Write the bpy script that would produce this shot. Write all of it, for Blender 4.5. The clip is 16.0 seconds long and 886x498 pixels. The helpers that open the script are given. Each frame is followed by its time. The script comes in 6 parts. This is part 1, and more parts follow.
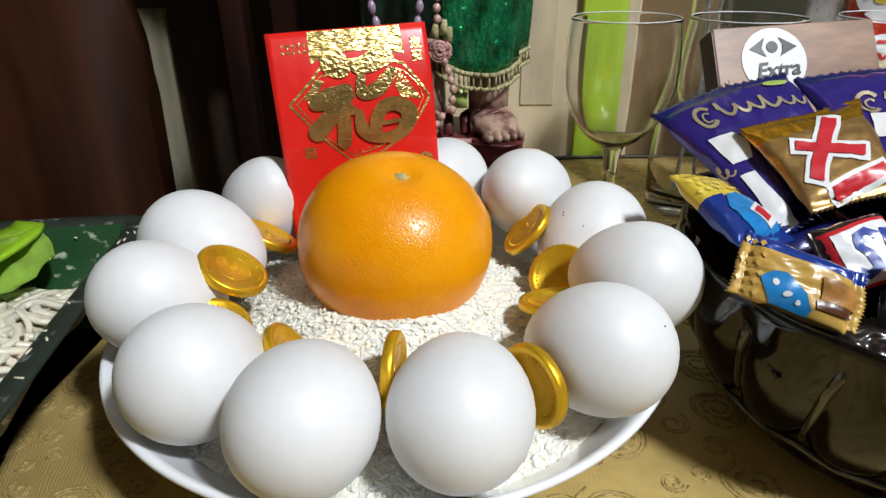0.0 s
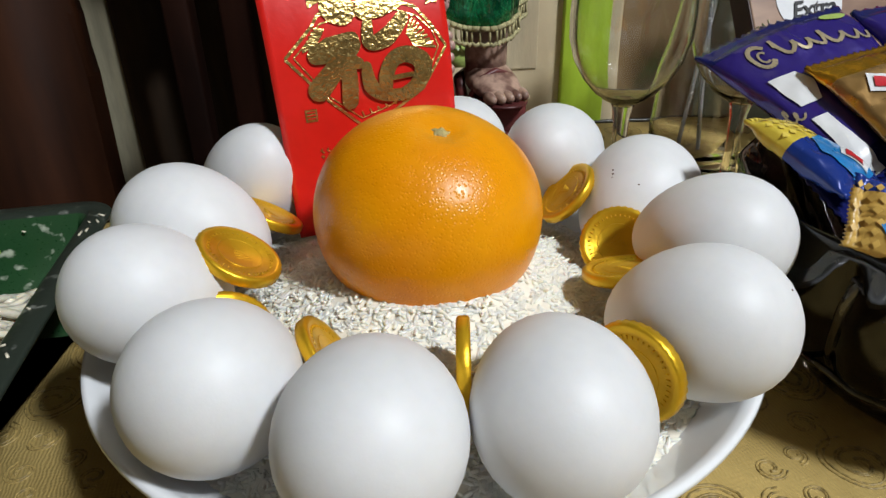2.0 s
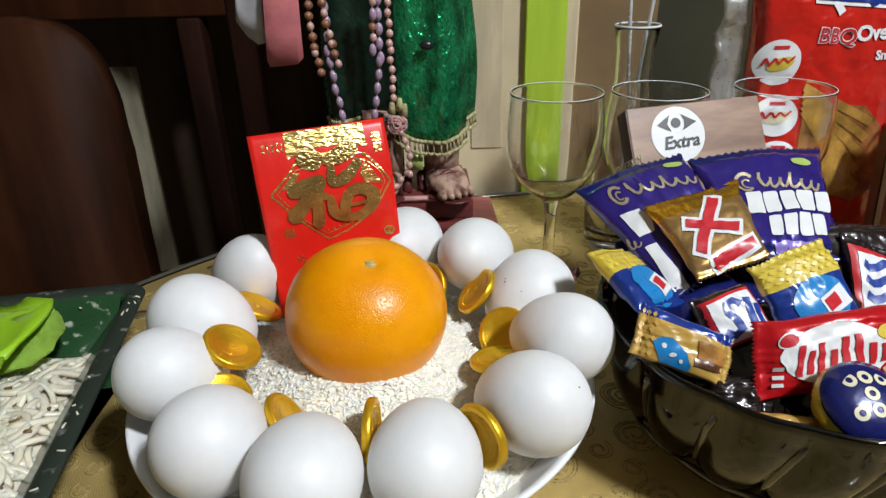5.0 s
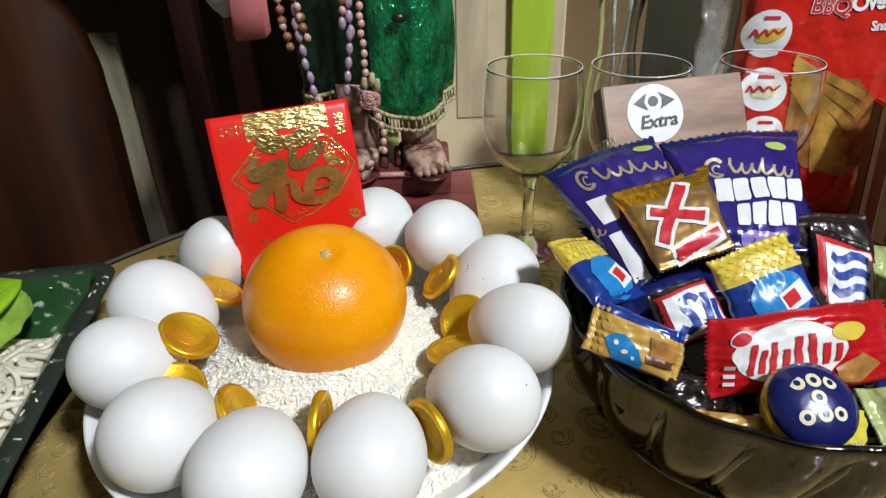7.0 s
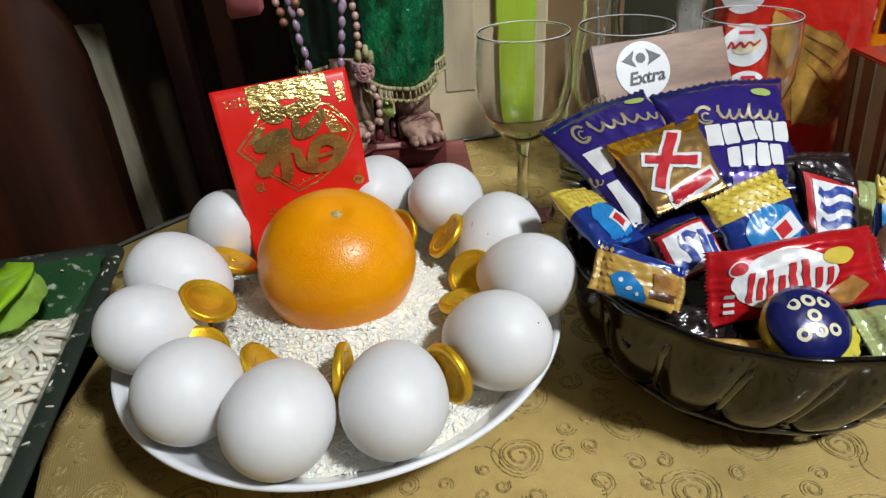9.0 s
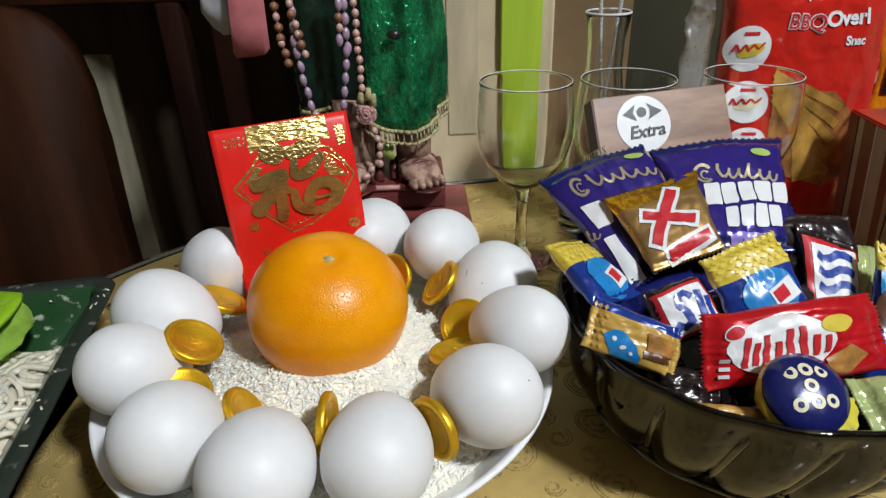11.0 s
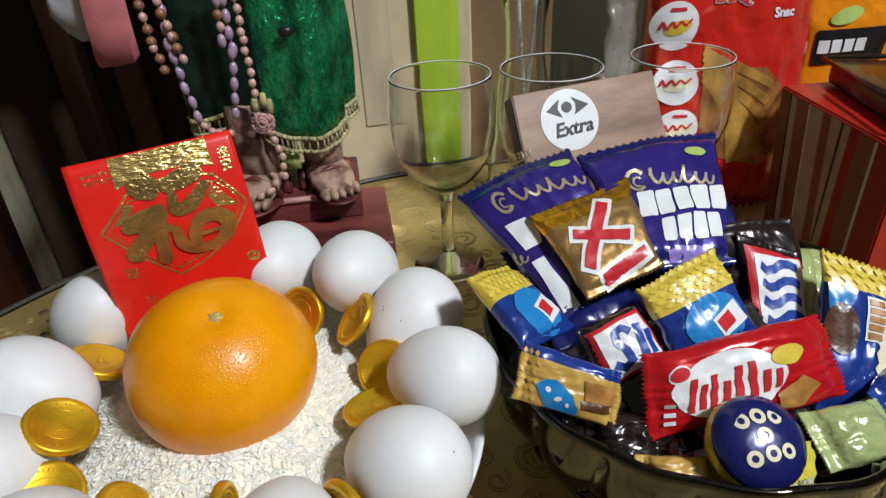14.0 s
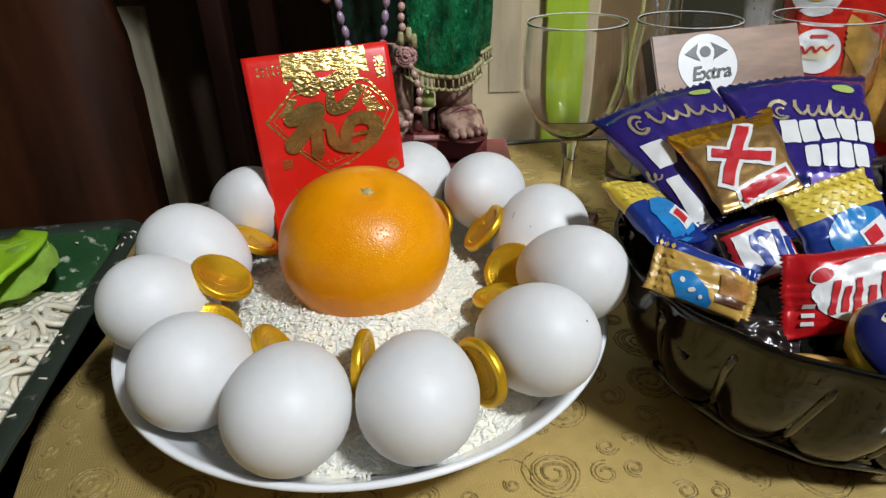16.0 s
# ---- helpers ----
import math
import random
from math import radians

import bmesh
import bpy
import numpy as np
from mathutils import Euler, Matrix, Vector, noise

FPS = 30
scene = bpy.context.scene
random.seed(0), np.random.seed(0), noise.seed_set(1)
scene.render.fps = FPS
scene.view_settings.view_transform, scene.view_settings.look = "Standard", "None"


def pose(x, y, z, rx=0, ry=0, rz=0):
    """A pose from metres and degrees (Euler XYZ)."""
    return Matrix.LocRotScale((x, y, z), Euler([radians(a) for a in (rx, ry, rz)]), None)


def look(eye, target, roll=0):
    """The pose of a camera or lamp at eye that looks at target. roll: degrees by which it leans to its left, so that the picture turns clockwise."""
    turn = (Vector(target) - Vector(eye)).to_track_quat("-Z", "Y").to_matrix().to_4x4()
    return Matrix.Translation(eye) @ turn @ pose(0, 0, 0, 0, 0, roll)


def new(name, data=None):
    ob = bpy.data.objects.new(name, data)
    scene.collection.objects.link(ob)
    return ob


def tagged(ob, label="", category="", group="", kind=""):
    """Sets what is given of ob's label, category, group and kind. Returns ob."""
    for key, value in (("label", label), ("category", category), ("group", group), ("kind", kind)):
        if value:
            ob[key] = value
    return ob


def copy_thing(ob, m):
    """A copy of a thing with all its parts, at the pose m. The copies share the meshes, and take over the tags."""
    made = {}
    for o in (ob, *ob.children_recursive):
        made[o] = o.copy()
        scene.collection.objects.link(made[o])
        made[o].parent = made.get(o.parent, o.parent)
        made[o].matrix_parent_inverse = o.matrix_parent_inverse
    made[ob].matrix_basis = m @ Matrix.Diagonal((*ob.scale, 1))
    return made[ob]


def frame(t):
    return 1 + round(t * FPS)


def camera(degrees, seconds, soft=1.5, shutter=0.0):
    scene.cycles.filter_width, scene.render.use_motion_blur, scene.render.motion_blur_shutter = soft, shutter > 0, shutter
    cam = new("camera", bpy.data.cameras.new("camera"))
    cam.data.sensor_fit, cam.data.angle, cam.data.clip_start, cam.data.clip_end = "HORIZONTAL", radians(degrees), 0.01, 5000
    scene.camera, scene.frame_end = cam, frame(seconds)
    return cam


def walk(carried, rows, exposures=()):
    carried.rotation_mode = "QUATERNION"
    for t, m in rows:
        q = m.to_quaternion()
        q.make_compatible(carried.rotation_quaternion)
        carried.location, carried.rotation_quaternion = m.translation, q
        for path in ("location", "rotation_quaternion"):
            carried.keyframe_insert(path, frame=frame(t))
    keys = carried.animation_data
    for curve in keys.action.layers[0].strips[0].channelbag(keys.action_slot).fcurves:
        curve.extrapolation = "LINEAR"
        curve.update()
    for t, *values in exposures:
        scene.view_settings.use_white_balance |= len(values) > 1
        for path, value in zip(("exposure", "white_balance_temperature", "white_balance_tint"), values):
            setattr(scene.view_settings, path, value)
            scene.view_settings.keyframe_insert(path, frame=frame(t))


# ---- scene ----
cam = camera(69.51, 16.0, soft=1.4, shutter=0.0)
# seconds, x, y, z, rx, ry, rz
ROWS = [
    (0, 0.0269, -0.2233, 0.1741, 64.25, 0.62, 1.32),
    (0.5, 0.0220, -0.2252, 0.1760, 63.57, 1.62, 1.84),
    (1, 0.0024, -0.1957, 0.1648, 64.23, 2.34, 3.60),
    (1.5, 0.0018, -0.1794, 0.1564, 63.49, 2.18, -2.30),
    (2, -0.0070, -0.1910, 0.1544, 62.72, 1.21, -4.47),
    (2.5, -0.0081, -0.1963, 0.1645, 63.55, 0.70, -4.72),
    (3, -0.0107, -0.1937, 0.1997, 63.14, 3.97, -6.44),
    (3.5, -0.0049, -0.1888, 0.2058, 64.77, 1.89, -4.73),
    (4, 0.0035, -0.2098, 0.2067, 63.50, 0.09, -3.45),
    (4.2, 0.0105, -0.2202, 0.2114, 63.48, 1.30, -3.47),
    (6.3, 0.0363, -0.2851, 0.2325, 64.68, -0.12, 0.67),
    (6.5, 0.0346, -0.2828, 0.2331, 62.85, 0.24, 1.44),
    (7, 0.0550, -0.2461, 0.2383, 59.93, 1.57, -1.58),
    (7.5, 0.0491, -0.2411, 0.2174, 61.20, -1.19, -3.91),
    (8, 0.0418, -0.2495, 0.2232, 58.96, 1.73, -4.39),
    (8.5, 0.0369, -0.2593, 0.2272, 58.77, 3.30, -3.99),
    (9, 0.0442, -0.2633, 0.2306, 58.88, 3.59, -4.17),
    (9.2, 0.0459, -0.2638, 0.2338, 59.75, 3.25, -4.14),
    (11.3, 0.0480, -0.2566, 0.2342, 62.09, 1.17, -2.24),
    (11.5, 0.0459, -0.2575, 0.2327, 61.27, 0.90, -1.81),
    (12, 0.0497, -0.2621, 0.2347, 61.35, -0.02, -2.62),
    (12.5, 0.0658, -0.2435, 0.2404, 61.40, -0.05, -6.94),
    (13, 0.0540, -0.2312, 0.2409, 59.40, 0.84, -6.39),
    (13.5, 0.0592, -0.2080, 0.2390, 58.53, 2.59, -8.36),
    (14, 0.0674, -0.2106, 0.2425, 58.61, 2.77, -9.36),
    (14.5, 0.0602, -0.2165, 0.2332, 59.31, 2.01, -5.92),
    (15, 0.0575, -0.2332, 0.2232, 61.60, 3.26, 1.44),
    (15.5, 0.0515, -0.2406, 0.2212, 61.23, 4.82, 1.50),
    (16, 0.0397, -0.2468, 0.2040, 60.99, 1.70, -0.24),
]
walk(cam, [(t, pose(x, y, z, rx, ry, rz)) for t, x, y, z, rx, ry, rz in ROWS],
     exposures=((0, 0.20), (0.5, 0.02), (1.5, 0.0), (2.5, -0.02), (3.5, 0.13), (4.2, 0.13), (6.3, 0.18), (7.0, 0.20), (7.5, 0.12), (8.5, -0.02), (9.2, -0.02), (11.3, 0.0), (12.5, 0.15), (13.0, 0.13), (14.0, 0.0), (15.0, -0.02), (16.0, -0.06)))

# ---- world and light ----
world = bpy.data.worlds.new("room_air")
scene.world = world
world.use_nodes = True
world.node_tree.nodes["Background"].inputs["Color"].default_value = (1.0, 0.94, 0.86, 1)
world.node_tree.nodes["Background"].inputs["Strength"].default_value = 0.18
lamp_data = bpy.data.lights.new("ceiling_bulb", "AREA")
lamp_data.shape, lamp_data.size, lamp_data.energy = "DISK", 0.20, 37.0
lamp_data.color = (0.925, 0.985, 1.05)
lamp = new("ceiling_bulb", lamp_data)
lamp.matrix_basis = look((0.88, -0.86, 1.52), (0.06, 0.04, 0.03))


# ---- materials ----
def material(name, colour, rough=0.5, metal=0.0, var=0.12, scale=60.0, bump=0.0, bscale=300.0, coat=0.0,
             glass=0.0, ior=1.45, second=None, spec=0.5, stretch=(1, 1, 1), skin=0.0, thresh=(0.35, 0.65), island=0.0, dist=0.0006):
    """A procedural surface: two scales of colour variation, roughness variation and fine relief."""
    m = bpy.data.materials.new(name)
    m.use_nodes = True
    t = m.node_tree
    n, link = t.nodes, t.links.new
    b = n["Principled BSDF"]
    co = n.new("ShaderNodeTexCoord")
    mp = n.new("ShaderNodeMapping")
    mp.inputs["Scale"].default_value = stretch
    link(co.outputs["Object"], mp.inputs["Vector"])
    big, small = n.new("ShaderNodeTexNoise"), n.new("ShaderNodeTexNoise")
    big.inputs["Scale"].default_value, small.inputs["Scale"].default_value = scale, scale * 6.3
    big.inputs["Detail"].default_value, small.inputs["Detail"].default_value = 4, 3
    for k in (big, small):
        link(mp.outputs["Vector"], k.inputs["Vector"])
    ramp = n.new("ShaderNodeValToRGB")
    ramp.color_ramp.elements[0].position, ramp.color_ramp.elements[1].position = thresh
    dark = second or tuple(c * (1 - 2.2 * var) if var < 0.4 else c * 0.2 for c in colour)
    ramp.color_ramp.elements[0].color = (*dark, 1)
    ramp.color_ramp.elements[1].color = (*colour, 1)
    link(big.outputs["Fac"], ramp.inputs["Fac"])
    fine = n.new("ShaderNodeMixRGB")
    fine.blend_type = "MULTIPLY"
    fine.inputs["Fac"].default_value = min(1.0, var * 1.5)
    link(ramp.outputs["Color"], fine.inputs["Color1"])
    link(small.outputs["Color"], fine.inputs["Color2"])
    grey = n.new("ShaderNodeValToRGB")
    grey.color_ramp.elements[0].position, grey.color_ramp.elements[1].position = 0.3, 0.6
    grey.color_ramp.elements[0].color, grey.color_ramp.elements[1].color = (0.55, 0.55, 0.55, 1), (1, 1, 1, 1)
    link(small.outputs["Fac"], grey.inputs["Fac"])
    link(grey.outputs["Color"], fine.inputs["Color2"])
    out = fine.outputs["Color"]
    if island:
        geo = n.new("ShaderNodeNewGeometry")
        hue = n.new("ShaderNodeHueSaturation")
        mr = n.new("ShaderNodeMapRange")
        mr.inputs["To Min"].default_value, mr.inputs["To Max"].default_value = 1 - island, 1 + island
        link(geo.outputs["Random Per Island"], mr.inputs["Value"])
        link(mr.outputs["Result"], hue.inputs["Value"])
        link(out, hue.inputs["Color"])
        out = hue.outputs["Color"]
    link(out, b.inputs["Base Color"])
    rr = n.new("ShaderNodeMapRange")
    rr.inputs["To Min"].default_value, rr.inputs["To Max"].default_value = max(0.0, rough - 0.08 * (rough > 0.05)), min(1.0, rough + 0.08 * (rough > 0.05))
    link(small.outputs["Fac"], rr.inputs["Value"])
    link(rr.outputs["Result"], b.inputs["Roughness"])
    b.inputs["Metallic"].default_value = metal
    b.inputs["Coat Weight"].default_value = coat
    b.inputs["Coat Roughness"].default_value = 0.06
    b.inputs["Transmission Weight"].default_value = glass
    b.inputs["IOR"].default_value = ior
    b.inputs["Specular IOR Level"].default_value = spec
    if skin:
        b.inputs["Subsurface Weight"].default_value = skin
        b.inputs["Subsurface Radius"].default_value = (1.0, 0.7, 0.45)
        b.inputs["Subsurface Scale"].default_value = 0.002
    if bump:
        rel = n.new("ShaderNodeTexNoise")
        rel.inputs["Scale"].default_value, rel.inputs["Detail"].default_value = bscale, 3
        link(mp.outputs["Vector"], rel.inputs["Vector"])
        bp = n.new("ShaderNodeBump")
        bp.inputs["Strength"].default_value, bp.inputs["Distance"].default_value = bump, dist
        link(rel.outputs["Fac"], bp.inputs["Height"])
        link(bp.outputs["Normal"], b.inputs["Normal"])
    return m


def peel(name):
    """Citrus peel: pores on a glossy skin."""
    m = material(name, (0.84, 0.325, 0.0), 0.31, var=0.06, scale=30, second=(0.76, 0.255, 0.0), spec=0.42)
    t = m.node_tree
    n, link = t.nodes, t.links.new
    co = n.new("ShaderNodeTexCoord")
    vor = n.new("ShaderNodeTexVoronoi")
    vor.inputs["Scale"].default_value = 880
    soft = n.new("ShaderNodeTexNoise")
    soft.inputs["Scale"].default_value = 150
    for k in (vor, soft):
        link(co.outputs["Object"], k.inputs["Vector"])
    rmp = n.new("ShaderNodeMapRange")
    rmp.inputs["From Max"].default_value = 0.45
    link(vor.outputs["Distance"], rmp.inputs["Value"])
    add = n.new("ShaderNodeMath")
    add.operation = "MULTIPLY_ADD"
    add.inputs[1].default_value = 1.8
    link(soft.outputs["Fac"], add.inputs[0])
    link(rmp.outputs["Result"], add.inputs[2])
    bp = n.new("ShaderNodeBump")
    bp.inputs["Strength"].default_value, bp.inputs["Distance"].default_value = 0.26, 0.0005
    link(add.outputs[0], bp.inputs["Height"])
    link(bp.outputs["Normal"], n["Principled BSDF"].inputs["Normal"])
    return m


def foil(name, colour, rough=0.22, metal=0.95, crease=0.5, bscale=160, dist=0.0012):
    return material(name, colour, rough, metal, var=0.08, scale=50, bump=crease, bscale=bscale, dist=dist)


def film(name, colour, rough=0.24, crease=0.45, metal=0.15, bscale=55):
    """Printed plastic film: glossy, softly creased."""
    return material(name, colour, rough, metal, var=0.06, scale=70, bump=crease, bscale=bscale, coat=0.5, dist=0.0022)


M_EGG = material("eggshell", (0.745, 0.742, 0.74), 0.48, var=0.03, scale=45, bump=0.12, bscale=1400, dist=0.0002, skin=0.1)
M_PEEL = peel("orange_peel")
M_STEM = material("dry_calyx", (0.62, 0.50, 0.20), 0.8, var=0.2, scale=300, bump=0.4, bscale=900)
M_RICE = material("rice_grain", (0.92, 0.87, 0.74), 0.34, var=0.03, scale=200, island=0.06, spec=0.5, skin=0.4)
M_RICEBED = material("rice_bed", (0.91, 0.85, 0.71), 0.6, var=0.06, scale=300, bump=0.1, bscale=420)
M_CHINA = material("white_china", (0.84, 0.85, 0.86), 0.18, var=0.02, scale=20, coat=0.6)
M_COIN = foil("gold_coin_foil", (0.80, 0.47, 0.022), 0.36, 0.72, 0.30, 240, 0.0008)
M_RED = material("red_card", (0.78, 0.016, 0.010), 0.34, var=0.06, scale=40, bump=0.12, bscale=240, coat=0.35)
M_STAMP = material("stamped_bronze_gold", (0.68, 0.47, 0.165), 0.24, 0.9, var=0.15, scale=90, bump=0.6, bscale=520, dist=0.0010)
M_HOT = material("stamped_gold", (0.80, 0.57, 0.20), 0.24, 0.9, var=0.08, scale=60, bump=0.7, bscale=420, dist=0.0014, stretch=(0.5, 1.4, 1))


M_CLEAR = material("clear_glass", (0.985, 0.99, 0.98), 0.0, var=0.0, glass=1.0, ior=1.47)
# Milky pale glass, so rims carry their catch of light as colour.
M_RIM = material("glint_glass", (0.95, 0.96, 0.94), 0.08, var=0.0, glass=0.3, ior=1.5)
M_STEMGLASS = material("stem_glass", (0.97, 0.975, 0.955), 0.0, var=0.0, glass=1.0, ior=1.5)
M_SMOKE = material("smoked_glass", (0.022, 0.018, 0.014), 0.03, var=0.0, glass=0.92, ior=1.5, bump=0.06, bscale=45)


def woven(name, colour, low):
    """Damask-like cloth: fine ribbed weave, softly mottled, under a thin clear cover."""
    m = material(name, colour, 0.5, var=0.12, scale=22, second=low, coat=0.14)
    t = m.node_tree
    n, link = t.nodes, t.links.new
    co, mp = n.new("ShaderNodeTexCoord"), n.new("ShaderNodeMapping")
    mp.inputs["Rotation"].default_value = (0, 0, radians(-12))
    link(co.outputs["Object"], mp.inputs["Vector"])
    heights = []
    for axis, scale in (("X", 265.0), ("Y", 190.0)):
        w = n.new("ShaderNodeTexWave")
        w.bands_direction = axis
        w.inputs["Scale"].default_value, w.inputs["Distortion"].default_value = scale, 7.0
        w.inputs["Detail"].default_value, w.inputs["Detail Scale"].default_value = 2, 0.6
        link(mp.outputs["Vector"], w.inputs["Vector"])
        heights.append(w)
    gr = n.new("ShaderNodeTexNoise")
    gr.inputs["Scale"].default_value, gr.inputs["Detail"].default_value = 900, 3
    link(mp.outputs["Vector"], gr.inputs["Vector"])
    add, add2 = n.new("ShaderNodeMath"), n.new("ShaderNodeMath")
    add.operation = add2.operation = "MULTIPLY_ADD"
    add.inputs[1].default_value, add2.inputs[1].default_value = 0.45, 1.7
    link(heights[1].outputs["Fac"], add.inputs[0])
    link(heights[0].outputs["Fac"], add.inputs[2])
    link(gr.outputs["Fac"], add2.inputs[0])
    link(add.outputs[0], add2.inputs[2])
    bp = n.new("ShaderNodeBump")
    bp.inputs["Strength"].default_value, bp.inputs["Distance"].default_value = 0.30, 0.0004
    link(add2.outputs[0], bp.inputs["Height"])
    link(bp.outputs["Normal"], n["Principled BSDF"].inputs["Normal"])
    return m


M_CLOTH = woven("olive_gold_cloth", (0.57, 0.41, 0.145), (0.44, 0.31, 0.105))
M_STITCH = material("gold_stitching", (0.47, 0.335, 0.115), 0.42, var=0.25, scale=500, bump=0.6, bscale=900)
M_RIB = material("smoked_glass_rib", (0.05, 0.042, 0.03), 0.10, var=0.2, scale=60, spec=0.7, coat=0.6)
M_CUT = material("brown_applique", (0.135, 0.095, 0.04), 0.6, var=0.2, scale=200, bump=0.4, bscale=900)
M_EDGE = material("table_edge_glass", (0.07, 0.065, 0.055), 0.12, var=0.1, scale=30, coat=0.6)
M_WOOD = material("dark_red_wood", (0.054, 0.0165, 0.0055), 0.6, var=0.3, scale=14, stretch=(1, 1, 0.15), bump=0.1, bscale=90, spec=0.12)
M_POST = material("dull_red_wood", (0.036, 0.0115, 0.006), 0.7, var=0.35, scale=10, stretch=(1, 1, 0.2), bump=0.1, bscale=90, spec=0.1)
M_DARKWOOD = material("near_black_wood", (0.115, 0.066, 0.034), 0.8, var=0.3, scale=12, stretch=(1, 1, 0.15), bump=0.1, bscale=90)
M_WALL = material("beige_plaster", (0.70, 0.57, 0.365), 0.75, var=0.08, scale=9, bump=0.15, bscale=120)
# Cream for the unseen room walls, pale enough to bounce fill light.
M_ROOM = material("cream_bounce_wall", (0.74, 0.67, 0.57), 0.8, var=0.1, scale=4, bump=0.15, bscale=120)
# Darker brown copy of the wall plaster: the pier's shaded side as colour.
M_WALL_SHADE = material("brown_plaster", (0.23, 0.145, 0.065), 0.8, var=0.12, scale=9, bump=0.15, bscale=120)
M_PALE = material("pale_cloth", (0.60, 0.495, 0.325), 0.85, var=0.1, scale=10, stretch=(6, 1, 1), bump=0.2, bscale=200)
M_CURTAIN = material("dull_cloth", (0.66, 0.60, 0.41), 0.9, var=0.15, scale=10, stretch=(6, 1, 1), bump=0.2, bscale=200)
M_LIME = material("lime_paint", (0.42, 0.60, 0.04), 0.5, var=0.08, scale=12, stretch=(5, 1, 0.4), bump=0.1, bscale=150)
# Near-black olive holds the darkness of the shaded gap beyond the pier.
M_OLIVE = material("shaded_gap_olive", (0.045, 0.042, 0.018), 0.8, var=0.15, scale=6, bump=0.1, bscale=80)
# Unseen floor and ceiling, both lightened for more bounced fill.
M_FLOOR = material("brown_floor", (0.24, 0.16, 0.10), 0.5, var=0.2, scale=5, bump=0.1, bscale=60)
M_CEIL = material("cream_bounce_ceiling", (0.80, 0.76, 0.68), 0.8, var=0.05, scale=3)
M_TRAY = material("green_black_plastic", (0.30, 0.31, 0.27), 0.4, var=0.15, scale=130, bump=0.1, bscale=300, second=(0.024, 0.032, 0.024), thresh=(0.60, 0.76))
M_TRAYIN = material("dark_green_plastic", (0.40, 0.44, 0.34), 0.3, var=0.2, scale=150, coat=0.3, second=(0.016, 0.058, 0.020), thresh=(0.63, 0.76))
M_NOODLE = material("oily_noodle", (0.80, 0.73, 0.58), 0.3, var=0.06, scale=120, island=0.12, skin=0.35, coat=0.3)
M_BITS = material("brown_garnish", (0.26, 0.15, 0.055), 0.5, var=0.3, scale=200, island=0.3)
M_GRATE = material("grated_cheese", (0.74, 0.68, 0.52), 0.5, var=0.1, scale=200, island=0.15)
M_SPOON = material("lime_plastic", (0.33, 0.60, 0.025), 0.3, var=0.06, scale=30, skin=0.1, coat=0.2)
M_LEAF = material("lettuce", (0.46, 0.70, 0.11), 0.45, var=0.10, scale=60, bump=0.5, bscale=160)
M_ROBE = material("green_satin", (0.020, 0.38, 0.14), 0.27, 0.70, var=0.3, scale=60, second=(0.004, 0.12, 0.045), bump=1.0, bscale=150, dist=0.0036, coat=0.5, stretch=(1.3, 1.3, 0.8))
M_ROBED = material("dark_green_robe", (0.006, 0.03, 0.016), 0.4, 0.2, var=0.3, scale=60, bump=0.6, bscale=120, dist=0.002)
M_LACE = material("cream_lace", (0.50, 0.44, 0.22), 0.8, var=0.2, scale=300, bump=0.6, bscale=700)
M_SKIN = material("painted_brown_plaster", (0.42, 0.27, 0.20), 0.4, var=0.3, scale=90, second=(0.16, 0.08, 0.06), bump=0.2, bscale=300, thresh=(0.4, 0.56))
M_PLINTH = material("maroon_paint", (0.20, 0.045, 0.040), 0.42, var=0.25, scale=60, stretch=(0.25, 1, 1.6), second=(0.07, 0.015, 0.014), bump=0.25, bscale=200)
M_PINKST = material("pink_paint", (0.50, 0.25, 0.22), 0.5, var=0.15, scale=120)
M_LILAC = material("lilac_pearl", (0.42, 0.29, 0.40), 0.25, 0.1, var=0.1, scale=200, coat=0.6)
M_PINKB = material("pink_pearl", (0.60, 0.36, 0.30), 0.28, 0.05, var=0.1, scale=200, coat=0.5)
M_BROWNB = material("brown_bead", (0.30, 0.13, 0.07), 0.35, var=0.2, scale=200, coat=0.4)
M_ROSE = material("pink_ribbon", (0.55, 0.30, 0.27), 0.6, var=0.15, scale=200, bump=0.3, bscale=500)
M_TAGP = material("pink_paper", (0.52, 0.15, 0.16), 0.6, var=0.1, scale=90)
M_TAGG = material("grey_paper", (0.48, 0.47, 0.50), 0.6, var=0.1, scale=90)
M_SILVER = foil("silver_film", (0.74, 0.72, 0.68), 0.30, 0.6, 0.7, 38, 0.006)
M_WHITE = material("white_print", (0.74, 0.74, 0.74), 0.35, var=0.03, scale=90, coat=0.3)
M_BLACK = material("black_print", (0.012, 0.011, 0.012), 0.35, var=0.1, scale=90, coat=0.3)
M_PURPLE = film("purple_film", (0.036, 0.021, 0.22), 0.20, 0.6, 0.3)
M_NAVY = film("navy_film", (0.010, 0.014, 0.115))
M_LAV = film("lavender_print", (0.30, 0.22, 0.62), 0.3, 0.2)
M_GOLDPR = material("dull_gold_print", (0.55, 0.46, 0.30), 0.35, 0.5, var=0.06, scale=90)
M_LEAFPR = material("pale_green_print", (0.42, 0.55, 0.14), 0.35, var=0.08, scale=90, coat=0.3)
M_AMBER = foil("copper_gold_foil", (0.50, 0.30, 0.11), 0.30, 0.75, 0.45, 60, 0.0025)
M_AMBERT = foil("amber_foil", (0.70, 0.36, 0.03), 0.24, 0.85, 0.7, 80, 0.003)
M_REDPR = film("red_film", (0.52, 0.008, 0.013))
M_REDD = material("red_print", (0.55, 0.02, 0.03), 0.35, var=0.05, scale=90, coat=0.3)
